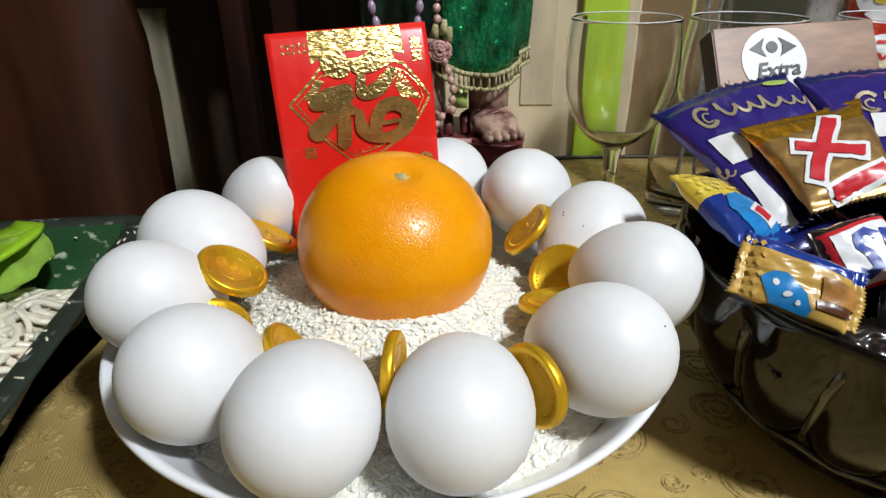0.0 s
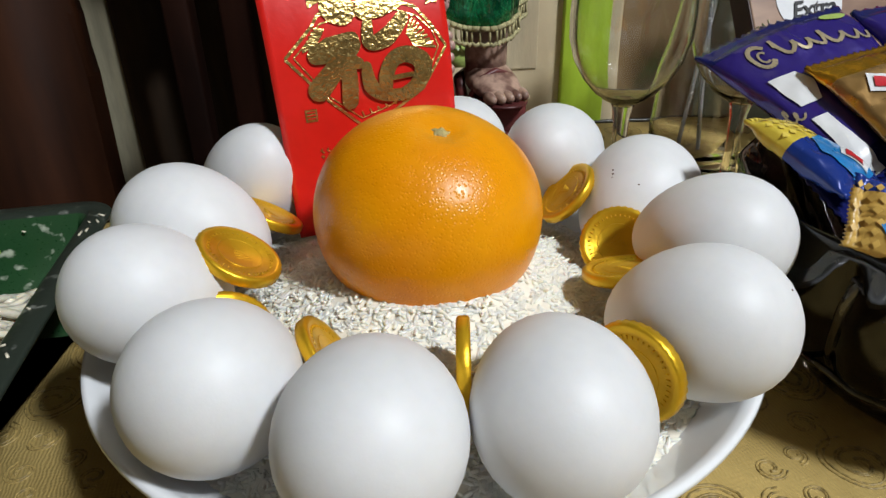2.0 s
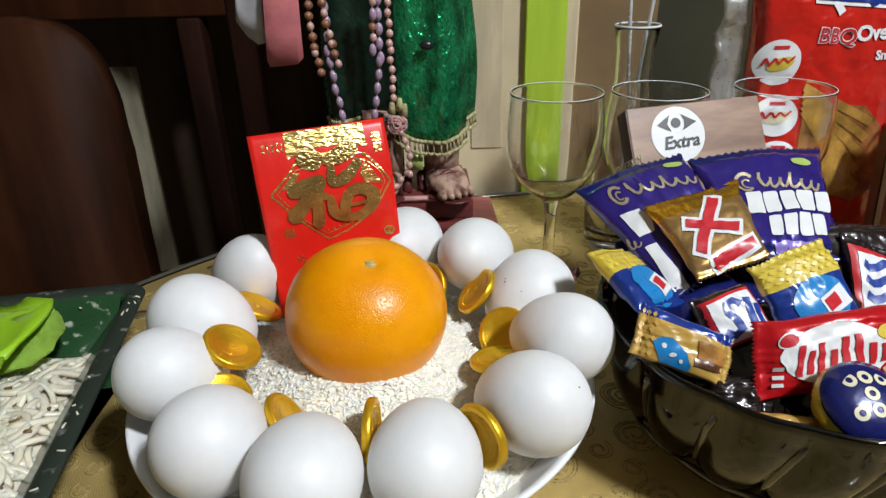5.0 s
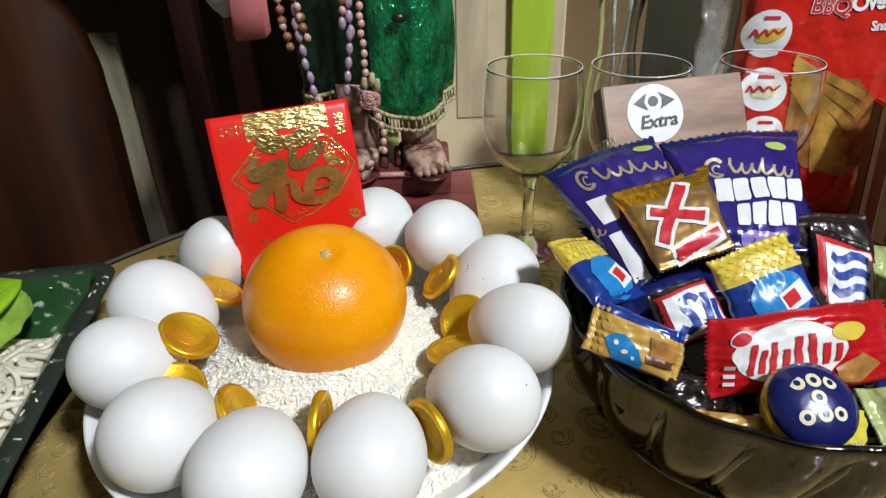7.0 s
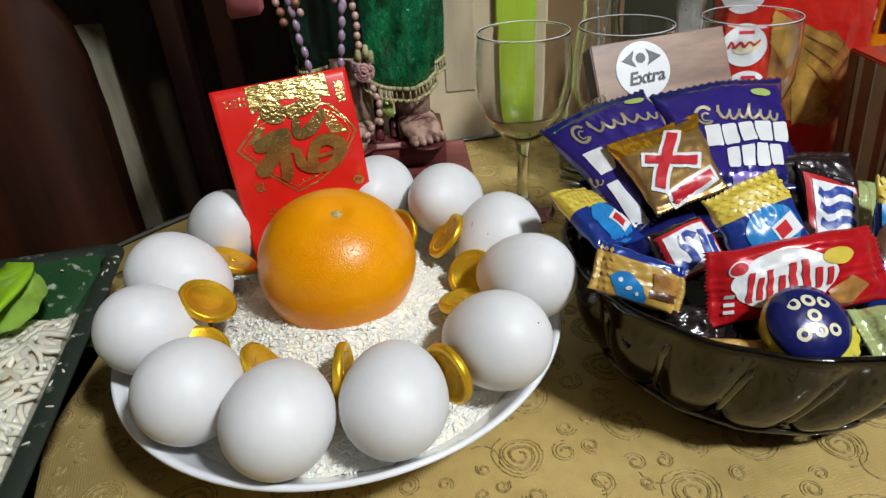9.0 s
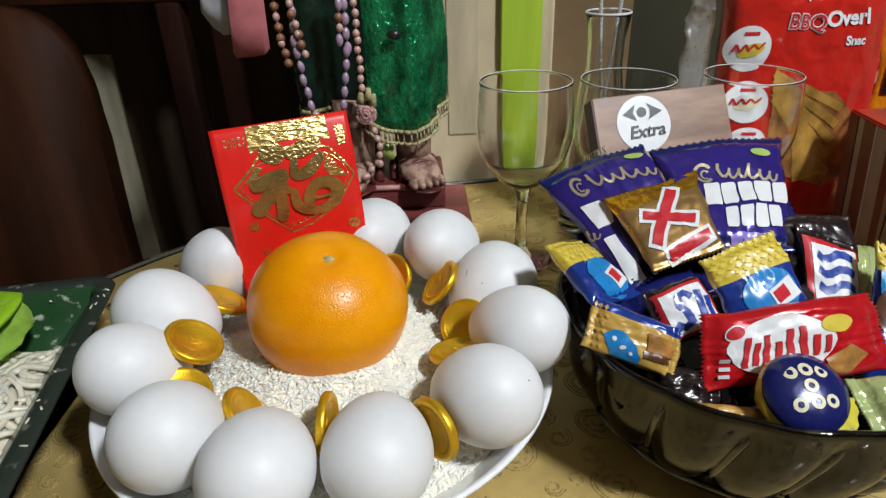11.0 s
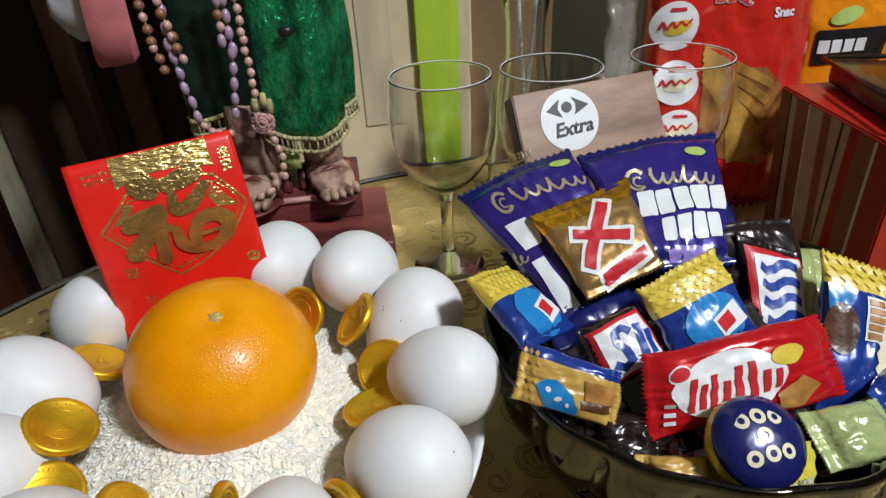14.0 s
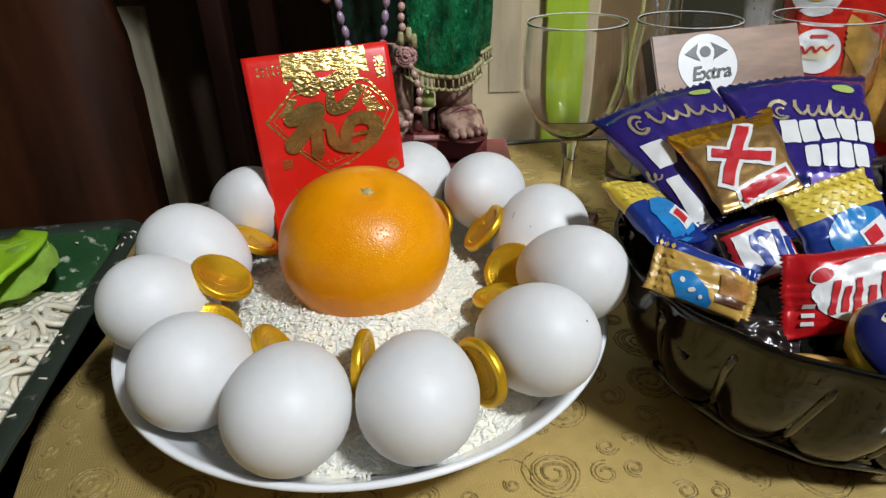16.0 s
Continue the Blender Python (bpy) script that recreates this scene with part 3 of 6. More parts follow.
def rice():
    """The bed and several thousand grains in one joined mesh."""
    bm = bmesh.new()
    rings, seg = 26, 72
    prev = None
    for i in range(rings + 1):
        r = 0.0945 * i / rings
        ring = []
        for k in range(seg if i else 1):
            a = 2 * math.pi * k / seg
            x, y = PX + r * math.cos(a), PY + r * math.sin(a)
            ring.append(bm.verts.new((x, y, rice_height(x, y) + 0.0008)))
        if prev:
            for k in range(seg):
                j = (k + 1) % seg
                if len(prev) == 1:
                    bm.faces.new((prev[0], ring[k], ring[j]))
                else:
                    bm.faces.new((prev[k], ring[k], ring[j], prev[j]))
        prev = ring
    bed = part("rice_bed", bm, M_RICEBED)
    rnd = np.random.RandomState(7)
    verts, faces = [], []
    shape = [(-0.5, 0.0), (-0.36, 0.72), (0.0, 1.0), (0.36, 0.72), (0.5, 0.0)]
    for _ in range(14500):
        r, a = 0.094 * math.sqrt(rnd.rand()), rnd.rand() * 6.2832
        x, y = PX + r * math.cos(a), PY + r * math.sin(a)
        z = rice_height(x, y) + rnd.rand() * 0.0007
        yaw, pit = rnd.rand() * 6.2832, rnd.normal() * 0.24
        d = np.array([math.cos(yaw) * math.cos(pit), math.sin(yaw) * math.cos(pit), math.sin(pit)])
        s = np.array([-math.sin(yaw), math.cos(yaw), 0])
        u = np.cross(d, s)
        ln, wd = 0.0064 * (0.70 + 0.40 * rnd.rand()), 0.00078 * (0.85 + 0.3 * rnd.rand())
        c = np.array([x, y, z])
        k0 = len(verts)
        verts.append(c + d * ln * -0.5)
        for q, w in shape[1:4]:
            for m in range(5):
                b = 2 * math.pi * m / 5
                verts.append(c + d * ln * q + wd * w * (math.cos(b) * s + math.sin(b) * u))
        verts.append(c + d * ln * 0.5)
        for m in range(5):
            n2 = (m + 1) % 5
            faces.append((k0, k0 + 1 + n2, k0 + 1 + m))
            for q in (0, 1):
                faces.append((k0 + 1 + 5 * q + m, k0 + 1 + 5 * q + n2, k0 + 6 + 5 * q + n2, k0 + 6 + 5 * q + m))
            faces.append((k0 + 11 + m, k0 + 11 + n2, k0 + 16))
    me = bpy.data.meshes.new("rice")
    me.from_pydata([tuple(v) for v in verts], [], faces)
    me.materials.append(M_RICE)
    for p in me.polygons:
        p.use_smooth = True
    grains = tagged(new("rice", me), "loose white uncooked rice heaped in the plate", "rice", kind="stuff")
    bed.parent = grains


def egg_mesh():
    prof = []
    for k in range(25):
        a = math.pi * k / 24
        z = -math.cos(a)
        r = math.sin(a) * (1 - 0.13 * z) * 0.0218
        prof.append((max(0.0, r) if 0 < k < 24 else 0, z * 0.0270))
    return lathe(prof, 40)


def towards(n, roll=0.0):
    """A turn that carries z onto n."""
    return Vector(n).to_track_quat("Z", "Y").to_matrix().to_4x4() @ pose(0, 0, 0, 0, 0, roll)


EGGS = [  # x, y, z, tilt of the pointed end upwards, turn off the radius, size
    (-0.0162, -0.0818, 0.0541, -13, 7, 0.979), (0.0275, -0.0751, 0.0518, -4, -23, 0.978), (0.0705, -0.0518, 0.0563, -21, -8, 0.964),
    (0.0902, -0.0160, 0.0630, -15, -25, 0.920), (0.0834, 0.0307, 0.0558, -35, 26, 1.006), (0.0586, 0.0673, 0.0644, 25, 18, 0.974),
    (0.0194, 0.0876, 0.0633, 18, -1, 0.999), (-0.0660, 0.0640, 0.0606, 50, -12, 0.994), (-0.0786, 0.0133, 0.0610, -18, -10, 0.999),
    (-0.0813, -0.0243, 0.0580, -33, 20, 0.930), (-0.0551, -0.0605, 0.0527, -29, 30, 0.982)]


def eggs():
    base = solid("egg", egg_mesh(), M_EGG, pose(0, 0, 0), "white egg resting on the rice inside the plate rim", "egg", "eggs round the plate")
    for i, (x, y, z, tilt, off, s) in enumerate(EGGS):
        a = math.atan2(PY - y, PX - x) + radians(off)
        n = (math.cos(a) * math.cos(radians(tilt)), math.sin(a) * math.cos(radians(tilt)), math.sin(radians(tilt)))
        m = Matrix.Translation((x, y, z)) @ towards(n, 40 * i)
        ob = base if i == 0 else copy_thing(base, m)
        ob.matrix_basis = m
        ob.scale = (s, s, s)
        for dx, dy, dz, size in {2: ((0.64, -0.46, 0.61, 0.00042),), 3: ((-0.93, -0.22, 0.30, 0.0004),), 4: ((-0.62, -0.36, 0.70, 0.0005), (-0.29, -0.72, 0.63, 0.0004), (-0.60, -0.30, 0.74, 0.0004), (-0.64, -0.40, 0.65, 0.0003))}.get(i, ()):
            d = Vector((dx, dy, dz)).normalized()
            loc = ob.matrix_basis.to_3x3().inverted() @ d
            loc.normalize()
            k = 1 / math.sqrt((loc.x ** 2 + loc.y ** 2) / (0.0218 * (1 - 0.13 * loc.z)) ** 2 + loc.z ** 2 / 0.0270 ** 2)
            b = bmesh.new()
            bmesh.ops.create_uvsphere(b, u_segments=8, v_segments=6, radius=size)
            sp = part("speck", b, M_CHOC, ob, "small dark fleck on the shell")
            sp.location = loc * (k - size * 0.45)


def orange():
    t = thing("orange", pose(0.0017, 0.0055, 0.0670) @ pose(0, 0, 0, 14, 8, 0), "large ripe orange set on the rice in the plate's middle", "orange")
    prof = []
    for k in range(41):
        a = math.pi * k / 40
        z = -math.cos(a)
        r = math.sin(a) ** 0.90
        dip = 0.10 * math.exp(-(r / 0.16) ** 2) if z > 0 else 0.04 * math.exp(-(r / 0.2) ** 2)
        prof.append((0.0380 * r if 0 < k < 40 else 0, 0.0336 * (z - dip * (1 if z > 0 else -1))))
    bm = lathe(prof, 72, lambda r, z, a: r * (1 + 0.006 * math.sin(5 * a + z * 30) + 0.008 * math.sin(2 * a + 1)))
    part("peel", bm, M_PEEL, t)
    st = bmesh.new()
    for k in range(5):
        a = 2 * math.pi * k / 5
        tube(st, [(0.0004 * math.cos(a), 0.0004 * math.sin(a), 0.0306), (0.0022 * math.cos(a), 0.0020 * math.sin(a), 0.0307), (0.0030 * math.cos(a + 0.3), 0.0027 * math.sin(a + 0.3), 0.0306)], 0.0010, 5, 0.6)
    c = lathe([(0, 0.0299), (0.0021, 0.0302), (0.0022, 0.0310), (0.0012, 0.0316), (0, 0.0313)], 14)
    part("stem_end", c, M_STEM, t, "pale dry stem button")
    part("calyx", st, M_STEM, t)


def coin_base():
    t = thing("chocolate_coin", pose(0, 0, 0), "gold foil chocolate coin pushed into the rice between eggs", "chocolate coin", "gold coins between the eggs")
    r, h = 0.0134, 0.0018
    prof = [(0, h - 0.0005), (r * 0.80, h - 0.0005), (r * 0.84, h), (r * 0.96, h), (r, h - 0.0006), (r, -h + 0.0006), (r * 0.96, -h), (r * 0.84, -h), (r * 0.80, -h + 0.0005), (0, -h + 0.0005)]
    disc = part("disc", lathe(prof, 72, lambda rr, z, a: rr * (1 + (0.012 if rr > r * 0.97 else 0) * math.cos(36 * a))), M_COIN, t)
    b = bmesh.new()
    for k in range(40):
        a0 = 2 * math.pi * k / 40
        tube(b, [(r * 0.70 * math.cos(a0), r * 0.70 * math.sin(a0), h - 0.00042), (r * 0.77 * math.cos(a0), r * 0.77 * math.sin(a0), h - 0.00042)], 0.00022, 4)
    tagged(part("milling", b, M_COIN, disc), kind="stuff")
    e = bmesh.new()
    tube(e, [(r * 0.52 * math.cos(k * math.pi / 16), r * 0.52 * math.sin(k * math.pi / 16), h - 0.00052) for k in range(33)], 0.00016, 4)
    for k in range(5):
        tube(e, [(-0.003 + 0.0012 * k, -0.0025 + 0.0006 * k, h - 0.00054), (-0.002 + 0.0012 * k, 0.0028 - 0.0004 * k, h - 0.00054)], 0.00018, 4)
    tagged(part("embossing", e, M_COIN, disc), kind="stuff")
    return t


COINS = [  # x, y, z and the way the face looks
    (-0.0572, 0.0305, 0.0582, (0.46, 0.22, 0.86)), (-0.0577, -0.0140, 0.0642, (0.52, -0.02, 0.85)), (-0.0585, -0.0385, 0.0538, (0.24, -0.30, 0.92)),
    (-0.0285, -0.0485, 0.0492, (0.82, 0.14, 0.55)), (0.0065, -0.0603, 0.0521, (0.99, -0.10, 0.02)), (0.0495, -0.0658, 0.0520, (-0.80, -0.60, 0.03)),
    (0.0622, -0.0195, 0.0545, (-0.10, 0.25, 0.96)), (0.0684, 0.0055, 0.0512, (-0.35, -0.72, 0.60)), (0.0568, 0.0352, 0.0590, (-0.74, 0.00, 0.67)),
    (0.0301, 0.0547, 0.0525, (-0.57, -0.66, 0.49))]


def coins():
    base = coin_base()
    for i, (x, y, z, n) in enumerate(COINS):
        m = Matrix.Translation((x, y, z)) @ towards(n, 47 * i)
        if i:
            copy_thing(base, m)
        else:
            base.matrix_basis = m


def packet():
    """Red gift packet with stamped gold work, standing in the rice."""
    tl, tr = Vector((-0.0563, 0.0538, 0.1394)), Vector((0.0118, 0.0731, 0.1420))
    down = Vector((0.0085, -0.0060, -0.0990))
    m, w, h = frame_of(tl, tr, tr + down, tl + down)
    t = thing("red_packet", m, "red gift packet with stamped gold character standing in the rice", "red packet")
    bm = bmesh.new()
    n = 28
    g = {}

    def face(x, y):
        return 0.0011 + 0.0010 * math.cos(x / w * 2.6) - 0.0006 * abs(math.sin(y * 60)) - 7.0 * max(0.0, y - 0.014) ** 2

    for side in (1, -1):
        for i in range(n + 1):
            for j in range(n + 1):
                x, y = (i / n - 0.5) * w, (j / n - 0.5) * h
                g[side, i, j] = bm.verts.new((x, y, face(x, y) - (0.0 if side > 0 else 0.0015)))
    for side in (1, -1):
        for i in range(n):
            for j in range(n):
                q = [g[side, i, j], g[side, i + 1, j], g[side, i + 1, j + 1], g[side, i, j + 1]]
                bm.faces.new(q if side > 0 else q[::-1])
    for k in range(n):
        for a, b in (((k, 0), (k + 1, 0)), ((k, n), (k + 1, n)), ((0, k), (0, k + 1)), ((n, k), (n, k + 1))):
            bm.faces.new((g[(1, *a)], g[(1, *b)], g[(-1, *b)], g[(-1, *a)]))
    card = part("envelope", bm, M_RED, t)

    def P(u, v):
        return ((u - 0.5) * w, (0.5 - v) * h)

    def put(name, polys, mat, lift=0.0003, label=""):
        ob = part(name, print_on([[P(*q) for q in poly] for poly in polys], face, lift, 0.004), mat, card, label)
        if len(polys) > 1:
            tagged(ob, kind="stuff")

    put("gold_flap", [[(0.25, 0.004), (0.83, 0.004), (0.835, 0.125), (0.70, 0.10), (0.50, 0.095), (0.36, 0.10), (0.248, 0.135)]], M_HOT, 0.0003, "shiny gold flap panel")
    # diamond-shaped cartouche of fine lines with rays on both sides
    lines = []
    for inset, wide in ((0.0, 0.013), (0.032, 0.006)):
        path = [(0.085 + inset * 1.4, 0.30), (0.245, 0.20 + inset), (0.29, 0.16 + inset), (0.50, 0.13 + inset), (0.70, 0.135 + inset), (0.82, 0.165 + inset), (0.90, 0.235 + inset * 0.6), (0.975 - inset * 1.4, 0.32),
                (0.82, 0.47 - inset * 0.4), (0.60, 0.555 - inset), (0.446, 0.585 - inset), (0.28, 0.47 - inset * 0.6), (0.085 + inset * 1.4, 0.30)]
        lines += ribbon(path, wide)
    for k in range(9):
        q = k / 8
        lines.append(bar(0.755 + 0.03 * q, 0.262 + 0.040 * q, 0.80 + 0.115 * q, 0.195 + 0.125 * q, 0.011))
    for k in range(6):
        q = k / 5
        lines.append(bar(0.31 - 0.05 * q, 0.215 + 0.045 * q, 0.255 - 0.075 * q, 0.205 + 0.075 * q, 0.012))
    for k in range(7):
        lines.append(bar(0.45 + 0.045 * k, 0.525 - 0.004 * k, 0.46 + 0.048 * k, 0.548 - 0.008 * k, 0.009))
    put("gold_linework", lines, M_HOT)
    tagged(card.children[-1], kind="stuff")

    def swell(pts, widths):
        """A brush stroke with round ends: a smooth line of changing width."""
        fine = []
        for k in range(len(pts) - 1):
            p0, p1, p2, p3 = pts[max(0, k - 1)], pts[k], pts[k + 1], pts[min(len(pts) - 1, k + 2)]
            for j in range(6):
                q = j / 6
                c = [0.5 * (2 * p1[i] + (p2[i] - p0[i]) * q + (2 * p0[i] - 5 * p1[i] + 4 * p2[i] - p3[i]) * q * q + (3 * p1[i] - p0[i] - 3 * p2[i] + p3[i]) * q ** 3) for i in (0, 1)]
                fine.append((*c, widths[k] * (1 - q) + widths[k + 1] * q))
        fine.append((*pts[-1], widths[-1]))
        out = []
        for x, y, r in fine:
            out.append(oval(x, y, r / 2, r / 2 * w / h, 0, 14))
        for (x0, y0, r0), (x1, y1, r1) in zip(fine, fine[1:]):
            dx, dy = (x1 - x0) * w, (y1 - y0) * h
            l = math.hypot(dx, dy) or 1.0
            nx, ny = -dy / l / w * w, dx / l / h * w
            out.append([(x0 + nx * r0 / 2, y0 + ny * r0 / 2), (x1 + nx * r1 / 2, y1 + ny * r1 / 2), (x1 - nx * r1 / 2, y1 - ny * r1 / 2), (x0 - nx * r0 / 2, y0 - ny * r0 / 2)])
        return out

    # the good-fortune character in fat rounded strokes: radical, bar, upper mouth, field
    strokes = (
        ([(0.385, 0.138), (0.415, 0.150)], (0.135, 0.130)),
        ([(0.530, 0.160), (0.610, 0.148), (0.715, 0.128)], (0.075, 0.100, 0.085)),
        ([(0.545, 0.205), (0.540, 0.275), (0.640, 0.262), (0.740, 0.200)], (0.045, 0.060, 0.080, 0.060)),
        ([(0.245, 0.300), (0.330, 0.285), (0.445, 0.258)], (0.075, 0.110, 0.070)),
        ([(0.440, 0.275), (0.350, 0.345), (0.235, 0.425)], (0.085, 0.085, 0.100)),
        ([(0.395, 0.325), (0.405, 0.400), (0.392, 0.480)], (0.080, 0.075, 0.075)),
        ([(0.415, 0.330), (0.465, 0.345)], (0.070, 0.050)),
        ([(0.505, 0.360), (0.515, 0.430), (0.575, 0.470), (0.690, 0.480), (0.790, 0.445), (0.825, 0.375), (0.750, 0.335), (0.660, 0.345), (0.610, 0.400), (0.600, 0.450)],
         (0.045, 0.070, 0.060, 0.055, 0.075, 0.090, 0.075, 0.070, 0.070, 0.060)),
        ([(0.640, 0.415), (0.760, 0.410)], (0.022, 0.022)),
    )
    for k, (line, widths) in enumerate(strokes):
        put("gold_stroke", swell(line, [q * 1.2 for q in widths]), M_STAMP, 0.0007 + 0.00008 * k, "fat stamped gold stroke of a good-fortune character")
    marks = []
    rnd = random.Random(3)
    for (u0, v0, nx, ny) in ((0.08, 0.055, 5, 2), (0.19, 0.655, 2, 2), (0.22, 0.73, 2, 6)):
        for a in range(nx):
            for b in range(ny):
                uu, vv = u0 + a * 0.034, v0 + b * 0.026
                marks.append(bar(uu, vv, uu + 0.022, vv + rnd.uniform(-0.008, 0.012), 0.007))
                marks.append(bar(uu + 0.01, vv - 0.008, uu + 0.012, vv + 0.012, 0.006))
    put("gold_print", marks, M_HOT)
    tagged(card.children[-1], kind="stuff")
    for ch, v in (("進", 0.085), ("寶", 0.140)):
        part("gold_word", letters(ch, 0.0052, face, P(0.918, v), 2, 0.0001, 0.0, 0.0004), M_HOT, card, "small stamped gold character")
    put("gold_square", [[(0.140, 0.492), (0.205, 0.492), (0.205, 0.540), (0.140, 0.540)]], M_HOT, 0.0003, "small gold square")
    put("red_square_mark", [bar(0.150, 0.503 + 0.012 * k, 0.195, 0.503 + 0.012 * k, 0.0045) for k in range(3)], M_RED, 0.0006)
    put("gold_seal", [oval(0.918, 0.600, 0.045, 0.028, 10)], M_HOT, 0.0003)
    put("red_seal_mark", ribbon([(0.888, 0.600), (0.908, 0.588), (0.928, 0.606), (0.948, 0.596)], 0.007), M_RED, 0.0006)


plate()
rice()
eggs()
orange()
coins()
packet()


# ---- smoked glass bowl of sweets ----
BX, BY = 0.203, -0.010


def bowl():
    t = thing("sweet_bowl", pose(BX, BY, 0), "dark smoked glass bowl with fluted sides, full of sweets", "bowl")
    out = [(0, 0.004), (0.046, 0.004), (0.054, 0.0005), (0.0605, 0.0005), (0.064, 0.004), (0.0665, 0.009), (0.0685, 0.0125), (0.0735, 0.0175), (0.0785, 0.0245), (0.0820, 0.0325), (0.0850, 0.040), (0.0870, 0.047), (0.0895, 0.060), (0.0905, 0.0685), (0.0915, 0.0715)]
    inn = [(0.0905, 0.0735), (0.0885, 0.0725), (0.0862, 0.066), (0.0815, 0.050), (0.073, 0.034), (0.061, 0.019), (0.048, 0.011), (0, 0.009)]

    panels = 17

    def flute(r, z, a):
        if 0.012 < z < 0.066 and r > 0.05:
            k = max(0.0, math.sin((z - 0.010) / 0.057 * math.pi)) ** 0.35
            f = ((a - z * 3.2) * panels / (2 * math.pi)) % 1.0
            return r * (1 + 0.075 * k * ((1 - abs(2 * f - 1) ** 2.4) - 0.75))
        if z >= 0.066:
            return r * (1 + 0.006 * math.cos(panels * a))
        return r

    part("glass", lathe([(r, z * 0.97) for r, z in out + inn], 306, flute), M_SMOKE, t)
    for k in range(panels):
        rib = bmesh.new()
        a = 2 * math.pi * k / panels
        pts = []
        for q in range(9):
            z = 0.013 + 0.049 * q / 8
            r = 0.0680 + 0.0202 * (q / 8) ** 0.75 - 0.005 * max(0.0, abs(q / 4 - 1) - 0.7) / 0.3
            pts.append((r * math.cos(a + z * 3.2), r * math.sin(a + z * 3.2), z))
        tube(rib, pts, 0.0017, 8, 1.15)
        part("rib", rib, M_RIB, t)
    ring = bmesh.new()
    pts = []
    for k in range(panels * 8 + 1):
        q = k / 8
        lift = 0.0042 * (0.5 + 0.5 * math.cos(q * 2 * math.pi))
        a = 2 * math.pi * q / panels + (0.0145 + lift) * 3.2
        r = 0.0725 + lift * 0.75
        pts.append((r * math.cos(a), r * math.sin(a), 0.0145 + lift))
    tube(ring, pts, 0.0013, 6)
    part("scalloped_ring", ring, M_RIB, t, "raised scalloped line under the panels")


bowl()


def wrapped(name, corners, thick, mats, zone, label, category="chocolate bar", crimp=0.14, ends="y", bend=0.0):
    """A pillow pack stretched over its four corners. Returns the thing and a way to print shapes given in shares of width and height."""
    m, w, h = frame_of(*corners)
    inv = m.inverted()
    tl, tr, br, bl = (inv @ Vector(c) for c in corners)
    t = thing(name, m, label, category)

    def warp(bm):
        for vert in bm.verts:
            s, q = vert.co.x / w + 0.5, 0.5 - vert.co.y / h
            s += 0.022 * noise.noise((s * 2.2 + w * 91, q * 3.1, 4.0)) + 0.010 * noise.noise((s * 7, q * 8 + h * 60, 1.0))
            q += 0.022 * noise.noise((s * 3.0, q * 2.2 + h * 87, 9.0))
            flat = tl * (1 - s) * (1 - q) + tr * s * (1 - q) + br * s * q + bl * (1 - s) * q
            lift = 0.030 * w * noise.noise((s * 1.6 + h * 53, q * 1.6, 6.0)) * (1.5 if abs(q - 0.5) > 0.36 else 1.0)
            vert.co = Vector((flat.x, flat.y, flat.z + vert.co.z + lift))
        return bm

    shell = part("wrapper", warp(pillow(w, h, thick, crimp, ends, zone, bend=bend)), mats, t)

    def face(x, y):
        u, v = max(-1.0, min(1.0, 2 * x / w)), max(-1.0, min(1.0, 2 * y / h))
        return puff(u, v, w, h, thick, crimp, ends) + bend * (u * u if ends == "x" else v * v)

    def P(u, v):
        return ((u - 0.5) * w, (0.5 - v) * h)

    def put(nm, polys, mat, lift=0.0005, lab="", each=False, stuff=False):
        for group in ([[p] for p in polys] if each else [polys]):
            ob = part(nm, warp(print_on([[P(*q) for q in poly] for poly in group], face, lift)), mat, shell, lab)
            if stuff:
                tagged(ob, kind="stuff")

    return t, face, P, put


def blocks(u0, v0, u1, v1, n, slant=0.0, gap=0.22, rise=0.0):
    """A row of plain letter-sized blocks."""
    out = []
    step = (u1 - u0) / n
    for k in range(n):
        a, b = u0 + k * step, u0 + (k + 1 - gap) * step
        ra, rb = rise * k / n, rise * (k + 1) / n
        out.append([(a, v1 + ra), (b, v1 + rb), (b + slant, v0 + rb), (a + slant, v0 + ra)])
    return out


def chips(u0, v0, u1, v1, n, seed):
    """A row of plain slanted bars of letter size and unequal width."""
    rnd = random.Random(seed)
    step = (u1 - u0) / n
    out = []
    for k in range(n):
        a, b = u0 + k * step, u0 + (k + rnd.uniform(0.84, 0.93)) * step
        lo, hi = v1 + rnd.uniform(-0.008, 0.008), v0 + rnd.uniform(-0.008, 0.008)
        e = (b - a) * 0.07
        out.append([(a + e, lo), (b - e, lo), (b, lo - 0.02), (b + 0.006, hi + 0.02), (b - e + 0.006, hi), (a + e + 0.006, hi), (a + 0.006, hi + 0.02), (a, lo - 0.02)])
    return out


def script(u0, v0, u1, amp, n, rise=0.0):
    """A looping handwritten-looking line that spells nothing."""
    pts = []
    for k in range(n * 8 + 1):
        q = k / (n * 8)
        pts.append((u0 + (u1 - u0) * q + 0.018 * math.sin(q * n * 6.283 + 1.2), v0 + rise * q - amp * (0.5 + 0.5 * math.sin(q * n * 6.283)) * (1 if int(q * n) % 3 else 1.6)))
    return pts


